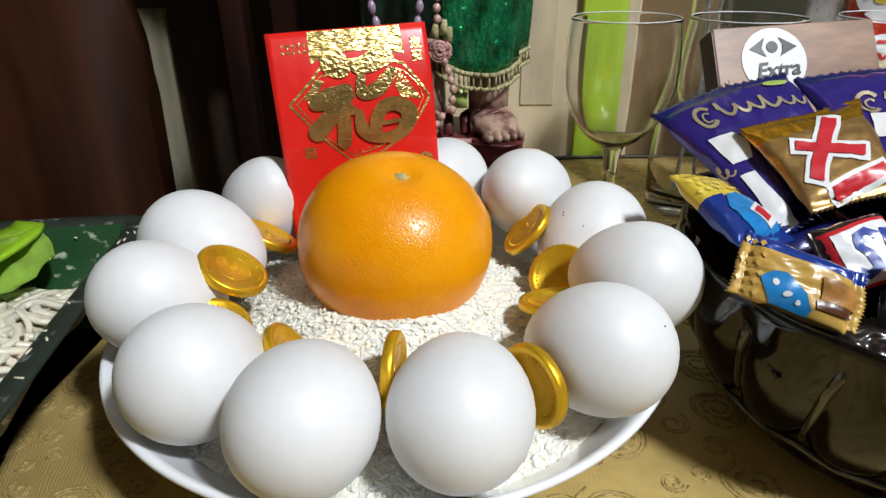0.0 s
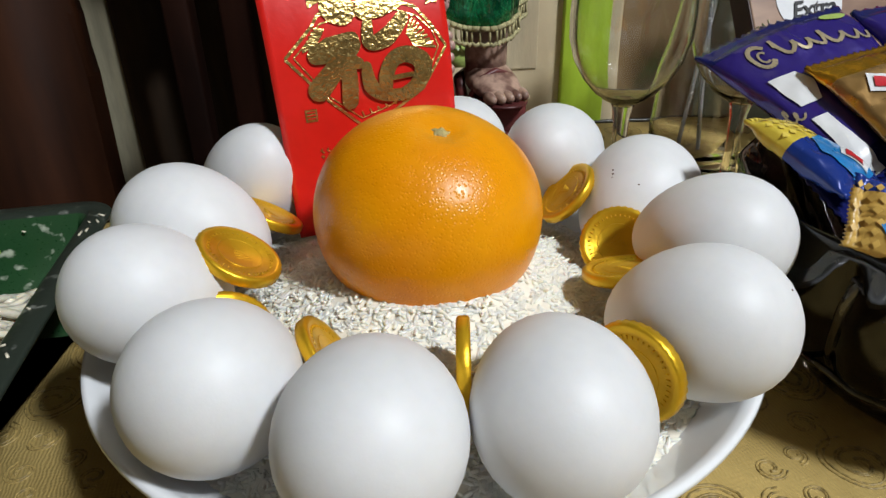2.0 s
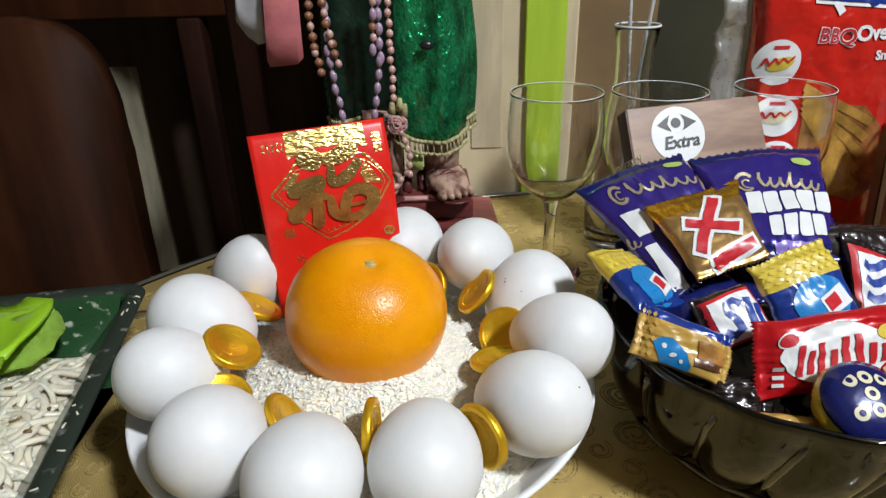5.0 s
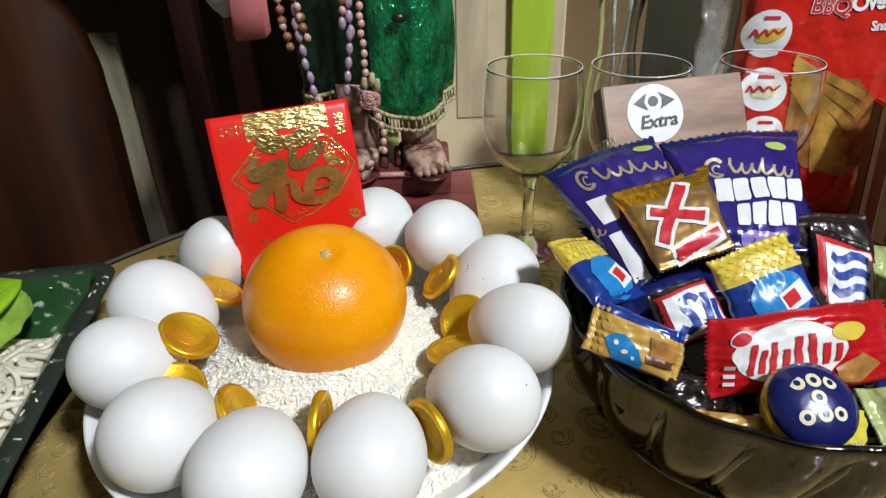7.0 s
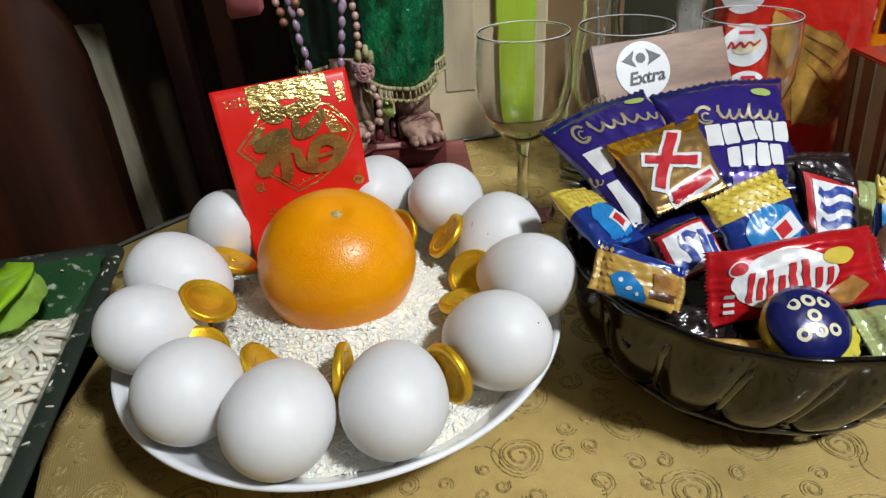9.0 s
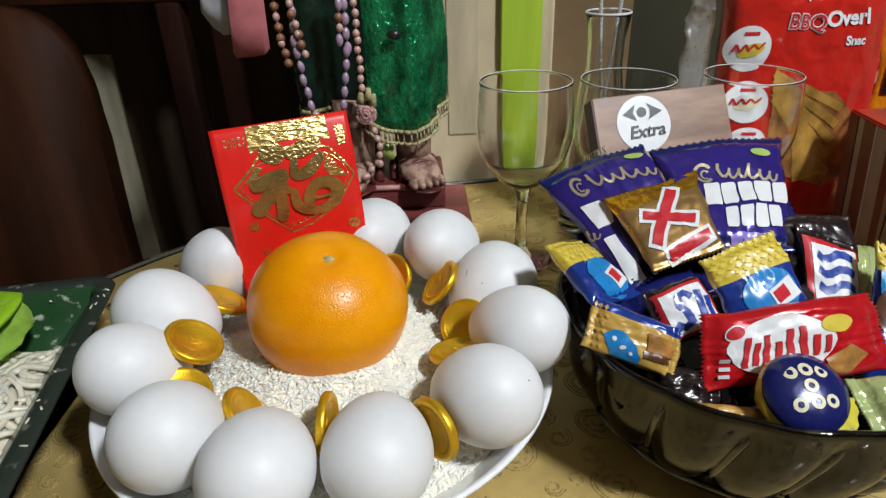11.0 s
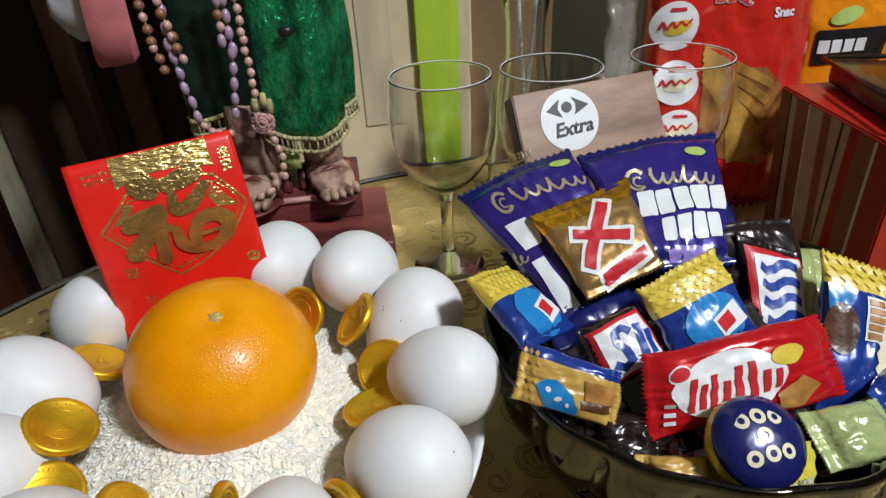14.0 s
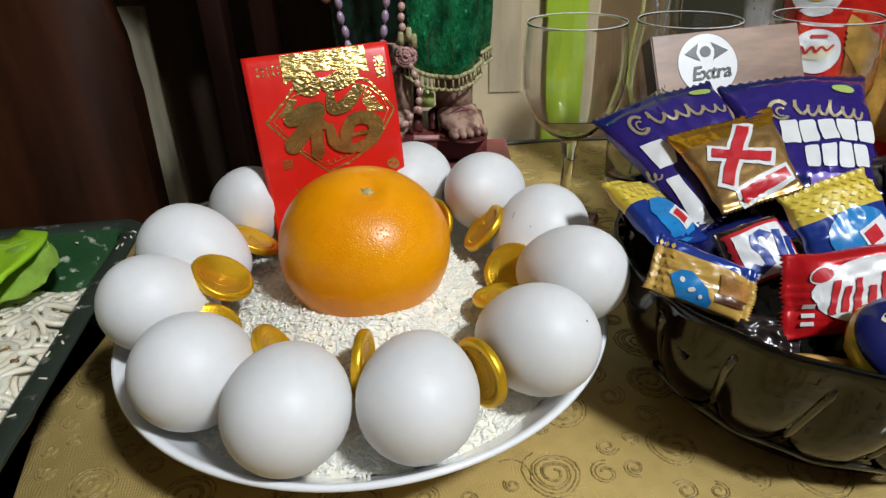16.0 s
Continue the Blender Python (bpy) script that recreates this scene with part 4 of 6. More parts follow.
def purple_bar(corners, label, left, lines, leaf):
    t, face, P, put = wrapped("chocolate_bar", corners, 0.010, [M_PURPLE, M_NAVY], lambda u, v: 1 if abs(v) > 0.80 else 0, label, crimp=0.12)
    su, sv, eu, ev = left
    loop = oval(su, sv - 0.02, 0.060, 0.075, 0, 18, 40, 330)
    put("script_mark", ribbon(loop, 0.026) + ribbon(oval(su + 0.01, sv - 0.01, 0.028, 0.035, 0, 12, 60, 330), 0.014) + ribbon(script(su + 0.09, sv + 0.03, eu, 0.075, 6, ev - sv), 0.022), M_GOLDPR, 0.0005, "dull gold handwritten mark", False, True)
    for polys in lines:
        put("white_block", polys, M_WHITE, 0.0006, "bold white letter-sized bar", True)
    put("leaf_mark", [oval(leaf[0], leaf[1], 0.085, 0.035, 5)], M_LEAFPR, 0.0006, "pale green leaf print")
    put("splash", [[(0.38, 0.90), (0.50, 0.87), (0.70, 0.88), (0.74, 0.95), (0.40, 0.97)]], M_LAV)
    put("edge_mark", ribbon(script(0.02, 0.60, 0.10, 0.05, 2, 0.02), 0.012), M_GOLDPR, 0.0005, "", False, True)


purple_bar(((0.1118, 0.0620, 0.1036), (0.1682, 0.0640, 0.1220), (0.1868, 0.0156, 0.0918), (0.1445, -0.0068, 0.0722)), "small chocolate bar in creased purple film leaning behind others",
           (0.25, 0.24, 0.92, 0.34), [[[(0.13, 0.36), (0.30, 0.38), (0.33, 0.47), (0.28, 0.57), (0.13, 0.56)]], [[(0.11, 0.64), (0.22, 0.65), (0.20, 0.99), (0.06, 0.98)]]], (0.83, 0.13))
purple_bar(((0.1708, 0.0570, 0.1206), (0.2445, 0.0660, 0.1216), (0.2240, -0.0021, 0.0871), (0.1736, 0.0012, 0.0890)), "small chocolate bar in purple film facing upwards",
           (0.28, 0.38, 0.87, 0.42), [chips(0.23, 0.46, 0.96, 0.64, 5, 2), chips(0.37, 0.67, 0.88, 0.83, 4, 1)], (0.77, 0.20))


def gold_bar():
    t, face, P, put = wrapped("chocolate_bar", ((0.1395, 0.0330, 0.1035), (0.1872, 0.0380, 0.1152), (0.1895, -0.0005, 0.0912), (0.1535, -0.0078, 0.0836)), 0.008,
                              [M_AMBER, M_AMBERT], lambda u, v: 1 if v > 0.5 else 0, "small caramel bar in copper-gold foil with a red cross shape")
    put("white_cross", [bar(0.18, 0.385, 0.78, 0.635, 0.19), bar(0.69, 0.14, 0.17, 0.81, 0.19), bar(0.24, 0.93, 0.90, 0.80, 0.19)], M_WHITE, 0.0006, "white outline of the cross", True)
    put("red_cross", [bar(0.22, 0.40, 0.74, 0.62, 0.105), bar(0.66, 0.18, 0.20, 0.77, 0.11), bar(0.29, 0.92, 0.86, 0.81, 0.11)], M_REDD, 0.0011, "red bar of the cross shape", True)


gold_bar()


def blue_yellow(corners, label, lower=None, thick=0.008):
    lower = lower or M_BLUE
    t, face, P, put = wrapped("chocolate_wafer", corners, thick, [lower, M_YELLOW], lambda u, v: 1 if v > 0.15 else 0, label, "wafer")
    # embossed diamonds on the yellow end
    polys = []
    for i in range(9):
        for j in range(5):
            cu, cv = 0.07 + i * 0.107 + (j % 2) * 0.053, 0.03 + j * 0.075
            if cu < 0.96:
                polys.append([(cu - 0.045, cv), (cu, cv - 0.03), (cu + 0.045, cv), (cu, cv + 0.03)])
    put("emboss", polys, M_EMBOSS, 0.0005, "", False, True)
    put("blue_disc", [oval(0.55, 0.70, 0.34, 0.30, 0)], M_SKY, 0.0005, "sky blue disc print")
    put("white_tag", [[(0.50, 0.66), (0.82, 0.56), (0.90, 0.80), (0.58, 0.90)]], M_WHITE, 0.0008)
    put("red_tag", [[(0.55, 0.69), (0.72, 0.63), (0.76, 0.78), (0.60, 0.84)]], M_REDD, 0.0011)


blue_yellow(((0.1665, -0.0230, 0.0980), (0.2023, -0.0141, 0.1069), (0.2110, -0.0393, 0.0817), (0.1752, -0.0448, 0.0762)), "mini wafer in yellow and blue film with embossed end")


def slanted_bar(corners, label, ends="y"):
    t, face, P, put = wrapped("chocolate_bar", corners, 0.008, [M_COCOA], None, label, ends=ends)
    put("red_panel", [[(0.06, 0.10), (0.97, 0.06), (0.97, 0.94), (0.06, 0.94)]], M_REDD, 0.0005, "red outline panel")
    put("white_panel", [[(0.16, 0.16), (0.92, 0.12), (0.92, 0.90), (0.16, 0.90)]], M_WHITE, 0.0008, "white panel")
    if ends == "y":
        polys = [stroke([(0.24, 0.26 + 0.165 * k), (0.34, 0.30 + 0.165 * k), (0.46, 0.27 + 0.165 * k), (0.60, 0.20 + 0.165 * k), (0.72, 0.19 + 0.165 * k), (0.84, 0.23 + 0.165 * k)], 0.085) for k in range(4)]
    else:
        polys = [stroke([(0.24, 0.70), (0.34, 0.80), (0.46, 0.74), (0.46, 0.56), (0.40, 0.42), (0.44, 0.27), (0.56, 0.24), (0.64, 0.34)], 0.12), bar(0.66, 0.78, 0.76, 0.26, 0.11), bar(0.80, 0.80, 0.86, 0.40, 0.09)]
    put("blue_shape", polys, M_BLUEPR, 0.0011, "blue slanted shape", True)


slanted_bar(((0.1412, -0.0282, 0.0858), (0.1659, -0.0231, 0.0909), (0.1765, -0.0386, 0.0754), (0.1480, -0.0450, 0.0690)), "mini nougat bar in black film with red-edged white panel", "x")
slanted_bar(((0.2242, 0.0072, 0.0985), (0.2511, -0.0008, 0.0890), (0.2464, -0.0279, 0.0578), (0.2201, -0.0250, 0.0612)), "mini nougat bar standing with red-edged white panel")
# bare black-brown crimp behind the standing bar
wrapped("chocolate_bar", ((0.2170, 0.0150, 0.0990), (0.2560, 0.0130, 0.0985), (0.2560, -0.0120, 0.0700), (0.2170, -0.0100, 0.0700)), 0.007, [M_COCOA], None, "mini bar in black-brown film, its back showing")


def golden_wafer(corners, label):
    t, face, P, put = wrapped("chocolate_wafer", corners, 0.008, [M_TAN, M_BLUE], lambda u, v: 1 if v > 0.62 else 0, label, "wafer", ends="x", crimp=0.2)
    polys = []
    for i in range(3):
        for j in range(6):
            cu, cv = 0.03 + i * 0.06 + (j % 2) * 0.03, 0.14 + j * 0.15
            polys.append([(cu - 0.025, cv), (cu, cv - 0.06), (cu + 0.025, cv), (cu, cv + 0.06)])
    put("emboss", polys, M_EMBOSSG, 0.0005, "", False, True)
    put("blue_band", [[(0.18, 0.62), (0.26, 0.50), (0.36, 0.47), (0.45, 0.55), (0.54, 0.66), (0.62, 0.86), (0.60, 0.97), (0.30, 0.97), (0.24, 0.82)]], M_SKY, 0.0005)
    put("white_fleck", [oval(0.30, 0.66, 0.025, 0.05), oval(0.40, 0.78, 0.03, 0.05, 30), oval(0.50, 0.84, 0.02, 0.04)], M_WHITE, 0.0008)
    put("wafer_print", [[(0.62, 0.34), (0.92, 0.30), (0.94, 0.62), (0.66, 0.66)]], M_CARAMEL, 0.0006, "printed wafer fingers")
    put("wafer_print", [bar(0.64, 0.74, 0.92, 0.70, 0.14)], M_CHOC, 0.0006)


golden_wafer(((0.1200, -0.0325, 0.0892), (0.1530, -0.0465, 0.0790), (0.1470, -0.0580, 0.0632), (0.1122, -0.0440, 0.0728)), "mini wafer in golden and blue film lying over the bowl rim")
blue_yellow(((0.1050, 0.0045, 0.0940), (0.1265, 0.0205, 0.0880), (0.1470, -0.0130, 0.0760), (0.1215, -0.0290, 0.0800)), "mini wafer in yellow and blue film hanging over the rim")


def red_bar():
    t, face, P, put = wrapped("chocolate_bar", ((0.1587, -0.0481, 0.0872), (0.2286, -0.0449, 0.0924), (0.2369, -0.0612, 0.0652), (0.1571, -0.0641, 0.0619)), 0.011, [M_REDPR], None,
                              "mini wafer bar in glossy red film lying across the front", crimp=0.11, ends="x")
    put("white_oval", [oval(0.39, 0.48, 0.275, 0.37, 4, 36)], M_WHITE, 0.0005, "white oval on the red film")
    put("red_stroke", [bar(0.215, 0.34, 0.195, 0.72, 0.030), bar(0.265, 0.42, 0.250, 0.70, 0.030), bar(0.320, 0.34, 0.300, 0.72, 0.030), bar(0.375, 0.44, 0.362, 0.70, 0.030),
                       bar(0.435, 0.30, 0.415, 0.72, 0.034), bar(0.500, 0.28, 0.480, 0.70, 0.034), bar(0.560, 0.40, 0.545, 0.66, 0.034), bar(0.620, 0.42, 0.608, 0.64, 0.030)], M_REDD, 0.0010, "slanted red stroke in the oval", True)
    put("yellow_flash", [oval(0.70, 0.30, 0.10, 0.11, 5)], M_YELLOW, 0.0008)
    put("finger_print", [[(0.60, 0.72), (0.74, 0.58), (0.82, 0.74), (0.72, 0.92), (0.60, 0.90)]], M_CARAMEL, 0.0009, "printed chocolate fingers")
    put("small_mark", [oval(0.155, 0.26, 0.05, 0.11, 8)], M_WHITE, 0.0006)
    put("small_mark", [oval(0.155, 0.26, 0.043, 0.09, 8)], M_REDD, 0.0009)
    put("edge_mark", [bar(0.07, 0.62, 0.12, 0.62, 0.05), bar(0.07, 0.72, 0.12, 0.72, 0.05), bar(0.07, 0.82, 0.12, 0.82, 0.05)], M_WHITE, 0.0006)


red_bar()


def brown_blue_bar():
    t, face, P, put = wrapped("chocolate_wafer", ((0.2505, -0.0150, 0.0989), (0.2865, -0.0272, 0.0842), (0.2660, -0.0640, 0.0405), (0.2310, -0.0560, 0.0500)), 0.009, [M_BLUE, M_YELLOW],
                              lambda u, v: 1 if v > 0.62 else 0, "wafer bar in blue film with yellow embossed end", "wafer")
    polys = []
    for i in range(8):
        for j in range(3):
            cu, cv = 0.07 + i * 0.12 + (j % 2) * 0.06, 0.03 + j * 0.055
            if cu < 0.96:
                polys.append([(cu - 0.05, cv), (cu, cv - 0.024), (cu + 0.05, cv), (cu, cv + 0.024)])
    put("emboss", polys, M_EMBOSS, 0.0005, "", False, True)
    put("sky_band", [[(0.04, 0.20), (0.30, 0.20), (0.20, 0.36), (0.04, 0.36)]], M_SKY)
    put("crumble_print", [oval(0.17, 0.46, 0.16, 0.16, 70, 16)], M_CHOC, 0.0006, "printed crisp chocolate")
    put("white_block", [bar(0.50, 0.22, 0.50, 0.50, 0.20)], M_WHITE, 0.0006)
    put("brown_block", [bar(0.50, 0.235 + 0.053 * k, 0.50, 0.275 + 0.053 * k, 0.15) for k in range(5)], M_CARAMEL, 0.0009, "brown letter-sized blocks")
    put("white_block", [bar(0.66, 0.48 + 0.09 * k, 0.58, 0.55 + 0.09 * k, 0.20) for k in range(4)] + [oval(0.50, 0.90, 0.14, 0.075, 0)], M_CREAM, 0.0006, "cream letter-sized blocks")
    put("eye_mark", [oval(0.50, 0.90, 0.05, 0.03, 0)], M_SKY, 0.0009)


brown_blue_bar()


def round_sweet():
    """A bonbon: ball in twisted film with a printed dark blue cap."""
    m = Matrix.Translation((0.1860, -0.0790, 0.0695)) @ towards((-0.02, -0.54, 0.84)) @ Matrix.Scale(0.9, 4)
    t = thing("wrapped_bonbon", m, "round bonbon in dark blue and lemon film at the bowl's front", "sweet")
    prof = [(0, -0.012), (0.011, -0.0105), (0.0165, -0.004), (0.0178, 0.002), (0.0165, 0.0065), (0.0125, 0.0095), (0.006, 0.0110), (0, 0.0113)]
    part("wrapper", lathe(prof, 48, lambda r, z, a: r * (1 + 0.02 * math.sin(9 * a + z * 300))), M_LEMON, t, "lemon yellow film")
    cap = part("cap", lathe([(0.0172, 0.0052), (0.0169, 0.0068), (0.0127, 0.0099), (0.006, 0.0114), (0, 0.0117)], 48), M_NAVY, t, "dark blue printed cap")

    def face(x, y):
        r = math.hypot(x, y)
        return 0.0117 - 0.0048 * min(1.0, r / 0.0170) ** 2.3

    def rings(cx, cy, r):
        o, i = oval(cx, cy, r, r, 0, 16), oval(cx, cy, r * 0.45, r * 0.45, 0, 16)
        return [[o[k], o[(k + 1) % 16], i[(k + 1) % 16], i[k]] for k in range(16)]

    polys = []
    for cx, cy in ((-0.0065, 0.0075), (0.0, 0.0085), (0.0, 0.0015), (-0.0060, -0.0060), (0.0008, -0.0050)):
        polys += rings(cx, cy, 0.0029)
    for cx, cy in ((0.0062, 0.0075), (0.0070, -0.0048)):
        polys += rings(cx, cy, 0.0027)
    part("cap_print", print_on(polys, face, 0.0004), M_CREAM, cap, "cream rings printed on the cap")
    tw = bmesh.new()
    n = 20
    row = []
    for k in range(n + 1):
        q = k / n
        a = radians(-105 + 100 * q)
        row.append([tw.verts.new((s * math.cos(a), s * math.sin(a), 0.0042 + 0.0008 * math.sin(k * 1.9) * (s / 0.02) - (s - 0.0155) * 0.25)) for s in (0.0155, 0.0195, 0.0240 - 0.003 * abs(2 * q - 1))])
    for a, b in zip(row, row[1:]):
        for k in range(2):
            tw.faces.new((a[k], b[k], b[k + 1], a[k + 1]))
    skirt = part("frill", tw, M_LEMON, t, "spread lemon film skirt")
    part("flavour_word", letters("white", 0.0050, None, (0.0100, -0.0170), 24, 0.00008, 0.3, 0.0045), M_BLACK, skirt)


round_sweet()


def twist_sweet(corners, mats, label, category="sweet", ends="x"):
    m, w, h = frame_of(*corners)
    t = thing("wrapped_sweet", m, label, category)
    part("wrapper", pillow(w, h, 0.012, 0.28, ends, None, 30), mats, t)


twist_sweet(((0.212, -0.066, 0.066), (0.247, -0.063, 0.062), (0.249, -0.082, 0.054), (0.214, -0.086, 0.056)), M_PALEGREEN, "sweet in pale green crinkled film")
twist_sweet(((0.150, -0.068, 0.060), (0.178, -0.074, 0.060), (0.176, -0.086, 0.052), (0.148, -0.078, 0.052)), M_TAN, "sweet in golden film with brown stripes")
twist_sweet(((0.138, -0.048, 0.064), (0.166, -0.056, 0.066), (0.164, -0.072, 0.050), (0.136, -0.062, 0.050)), M_COCOA, "sweet in dark brown film under the others")
twist_sweet(((0.246, -0.060, 0.064), (0.276, -0.040, 0.064), (0.282, -0.054, 0.052), (0.252, -0.076, 0.052)), M_BLUE, "sweet in dark blue film by the rim")
twist_sweet(((0.120, -0.030, 0.066), (0.156, -0.020, 0.070), (0.160, -0.050, 0.050), (0.124, -0.058, 0.050)), M_COCOA, "sweet in dark brown film under the others")
twist_sweet(((0.170, -0.020, 0.078), (0.226, -0.014, 0.078), (0.226, -0.060, 0.052), (0.170, -0.064, 0.052)), M_COCOA, "bar in dark brown film under the others", "chocolate bar")
twist_sweet(((0.130, 0.040, 0.082), (0.180, 0.050, 0.090), (0.190, 0.000, 0.066), (0.140, -0.010, 0.060)), M_NAVY, "bar in dark blue film under the others", "chocolate bar")
twist_sweet(((0.180, 0.050, 0.092), (0.240, 0.050, 0.094), (0.250, 0.000, 0.066), (0.190, 0.000, 0.066)), M_NAVY, "bar in dark blue film under the others", "chocolate bar")
twist_sweet(((0.236, 0.020, 0.084), (0.262, 0.006, 0.082), (0.262, -0.030, 0.060), (0.236, -0.026, 0.060)), M_PALEGREEN, "sweet in pale yellow-green film", "sweet")


# ---- glassware behind ----
def wine_glass():
    t = thing("wine_glass", pose(0, 0, 0), "empty clear stemmed wine glass", "wine glass", "row of wine glasses")
    part("foot", lathe([(0, 0.0005), (0.0235, 0.0005), (0.0245, 0.0014), (0.0235, 0.0024), (0.012, 0.0048), (0.0058, 0.009), (0.0046, 0.0130), (0, 0.0130)], 72), M_STEMGLASS, t)
    part("stem", lathe([(0, 0.0132), (0.0050, 0.0132), (0.0042, 0.020), (0.0040, 0.036), (0.0047, 0.051), (0.0060, 0.0570), (0.0068, 0.0590), (0, 0.0591)], 32), M_STEMGLASS, t)
    cup = [(0, 0.0593), (0.0070, 0.0593), (0.0110, 0.0614), (0.0170, 0.0655), (0.0240, 0.0736), (0.0295, 0.0835), (0.0326, 0.0950), (0.0330, 0.1080), (0.0322, 0.1210), (0.0309, 0.1325), (0.0308, 0.1340), (0.0302, 0.1345), (0.0296, 0.1340),
           (0.0298, 0.1325), (0.0313, 0.1210), (0.0321, 0.1080), (0.0317, 0.0951), (0.0286, 0.0839), (0.0231, 0.0742), (0.0161, 0.0665), (0.0095, 0.0625), (0.004, 0.0612), (0, 0.0610)]
    part("cup", lathe(cup, 72), M_CLEAR, t)
    for ob in t.children:
        ob.visible_shadow = False
    rim = bmesh.new()
    tube(rim, [(0.0302 * math.cos(k * math.pi / 36), 0.0302 * math.sin(k * math.pi / 36), 0.1342) for k in range(73)], 0.00028, 6)
    part("rim", rim, M_RIM, t, "rolled rim, its bright glint put into pale glass")
    return t


g = wine_glass()
g.matrix_basis = pose(0.1216, 0.1620, 0)
copy_thing(g, pose(0.1880, 0.1560, 0, 0, 0, 20))
copy_thing(g, pose(0.2700, 0.1540, 0, 0, 0, 40))


def bud_vase():
    t = thing("bud_vase", pose(0.1865, 0.2080, 0.001), "narrow clear glass vase holding clear straws", "vase")
    prof = [(0, 0.0008), (0.024, 0.0008), (0.0262, 0.004), (0.0268, 0.03), (0.0245, 0.065), (0.0170, 0.100), (0.0128, 0.130), (0.0130, 0.150), (0.0158, 0.165), (0.0160, 0.1672), (0.0150, 0.1678),
            (0.0138, 0.1655), (0.0112, 0.150), (0.0110, 0.130), (0.0150, 0.100), (0.0225, 0.065), (0.0245, 0.03), (0.0235, 0.010), (0, 0.008)]
    part("glass", lathe(prof, 56), M_CLEAR, t)
    lip = bmesh.new()
    tube(lip, [(0.0154 * math.cos(k * math.pi / 24), 0.0154 * math.sin(k * math.pi / 24), 0.1674) for k in range(49)], 0.0009, 6)
    part("lip", lip, M_RIM, t, "rolled lip, its bright glint put into pale glass")
    for dx, dy, r in ((0.012, 0.004, 0.0014), (-0.006, 0.006, 0.0014)):
        bm = bmesh.new()
        tube(bm, [(-dx * 0.8, -dy * 0.8, 0.010), (0, 0, 0.09), (dx * 0.7, dy * 0.7, 0.165), (dx * 1.3, dy * 1.3, 0.235)], r, 10)
        part("straw", bm, M_STRAW, t)


bud_vase()


# ---- boxes and bags ----
def chocolate_box():
    tl, tr = Vector((0.1543, 0.1130, 0.1335)), Vector((0.2380, 0.1240, 0.1365))
    down = Vector((0.0022, -0.0305, -0.0520))
    m, w, h = frame_of(tl, tr, tr + down, tl + down)
    d = 0.0135
    t = thing("chocolate_box", m, "thin brown wood-print carton leaning behind the sweets", "box")
    shell = part("carton", block(w, h, d, 0.0006, (0, 0, -d / 2)), M_BOARD, t, "", False)
    part("end_panel", block(0.0006, h - 0.002, d - 0.001, 0, (-w / 2 - 0.0002, 0, -d / 2)), M_BOXSIDE, t, "dark brown end panel", False)
    en = letters("NOISETTES", 0.0072, None, (0, 0), 0, 0.0001)
    bmesh.ops.transform(en, matrix=Matrix.Translation((-w / 2 - 0.0004, -0.002, -d / 2)) @ Euler((radians(90), 0, radians(-90))).to_matrix().to_4x4() @ pose(0, 0, 0, 0, 0, -90), verts=en.verts)
    part("end_word", en, M_CREAM, t)
    cx, cy, r = -w * 0.150, h / 2 - 0.0185, 0.0168
    flat = lambda x, y: 0.0
    part("white_disc", print_on([oval(cx, cy, r, r, 0, 40)], flat, 0.0004, 0.01), M_WHITE, shell, "white printed disc")
    mark = [[(cx - 0.0125, cy + 0.0065), (cx - 0.004, cy + 0.012), (cx - 0.006, cy + 0.0065), (cx - 0.004, cy + 0.002)],
            [(cx + 0.0125, cy + 0.0065), (cx + 0.003, cy + 0.012), (cx + 0.005, cy + 0.0085), (cx + 0.0045, cy + 0.0045), (cx + 0.003, cy + 0.002)]] + [oval(cx - 0.0005, cy + 0.007, 0.0030, 0.0030, 0, 14)]
    part("dark_mark", print_on(mark, flat, 0.0008, 0.01), M_BLACK, shell, "dark arrow shapes on the disc")
    part("word", letters("Extra", 0.0105, None, (cx + 0.001, cy - 0.0048), 2, 0.0002, 0.25, 0.0009), M_BLACK, shell)


chocolate_box()


def standing_bag(name, corners, thick, mat, label, crimp=0.05):
    m, w, h = frame_of(*corners)
    m = Matrix.Translation((0.012, 0.022, 0.0)) @ m
    t = thing(name, m, label, "snack bag")
    skin = part("film", pillow(w, h, thick, crimp, "y", None, 40), mat, t)

    def face(x, y):
        return puff(max(-1, min(1, 2 * x / w)), max(-1, min(1, 2 * y / h)), w, h, thick, crimp)

    inv = m.inverted()

    def P(x, z):
        """Where a ray along y at world x, z meets the bag, in its own plane."""
        a, b = inv @ Vector((x, 0.0, z)), inv @ Vector((x, 0.5, z))
        k = a.z / (a.z - b.z)
        q = a + (b - a) * k
        return (q.x, q.y)

    def put(nm, polys, mt, lift=0.0008, lab=""):
        part(nm, print_on([[P(*q) for q in poly] for poly in polys], face, lift, 0.006), mt, skin, lab)

    return t, face, P, put


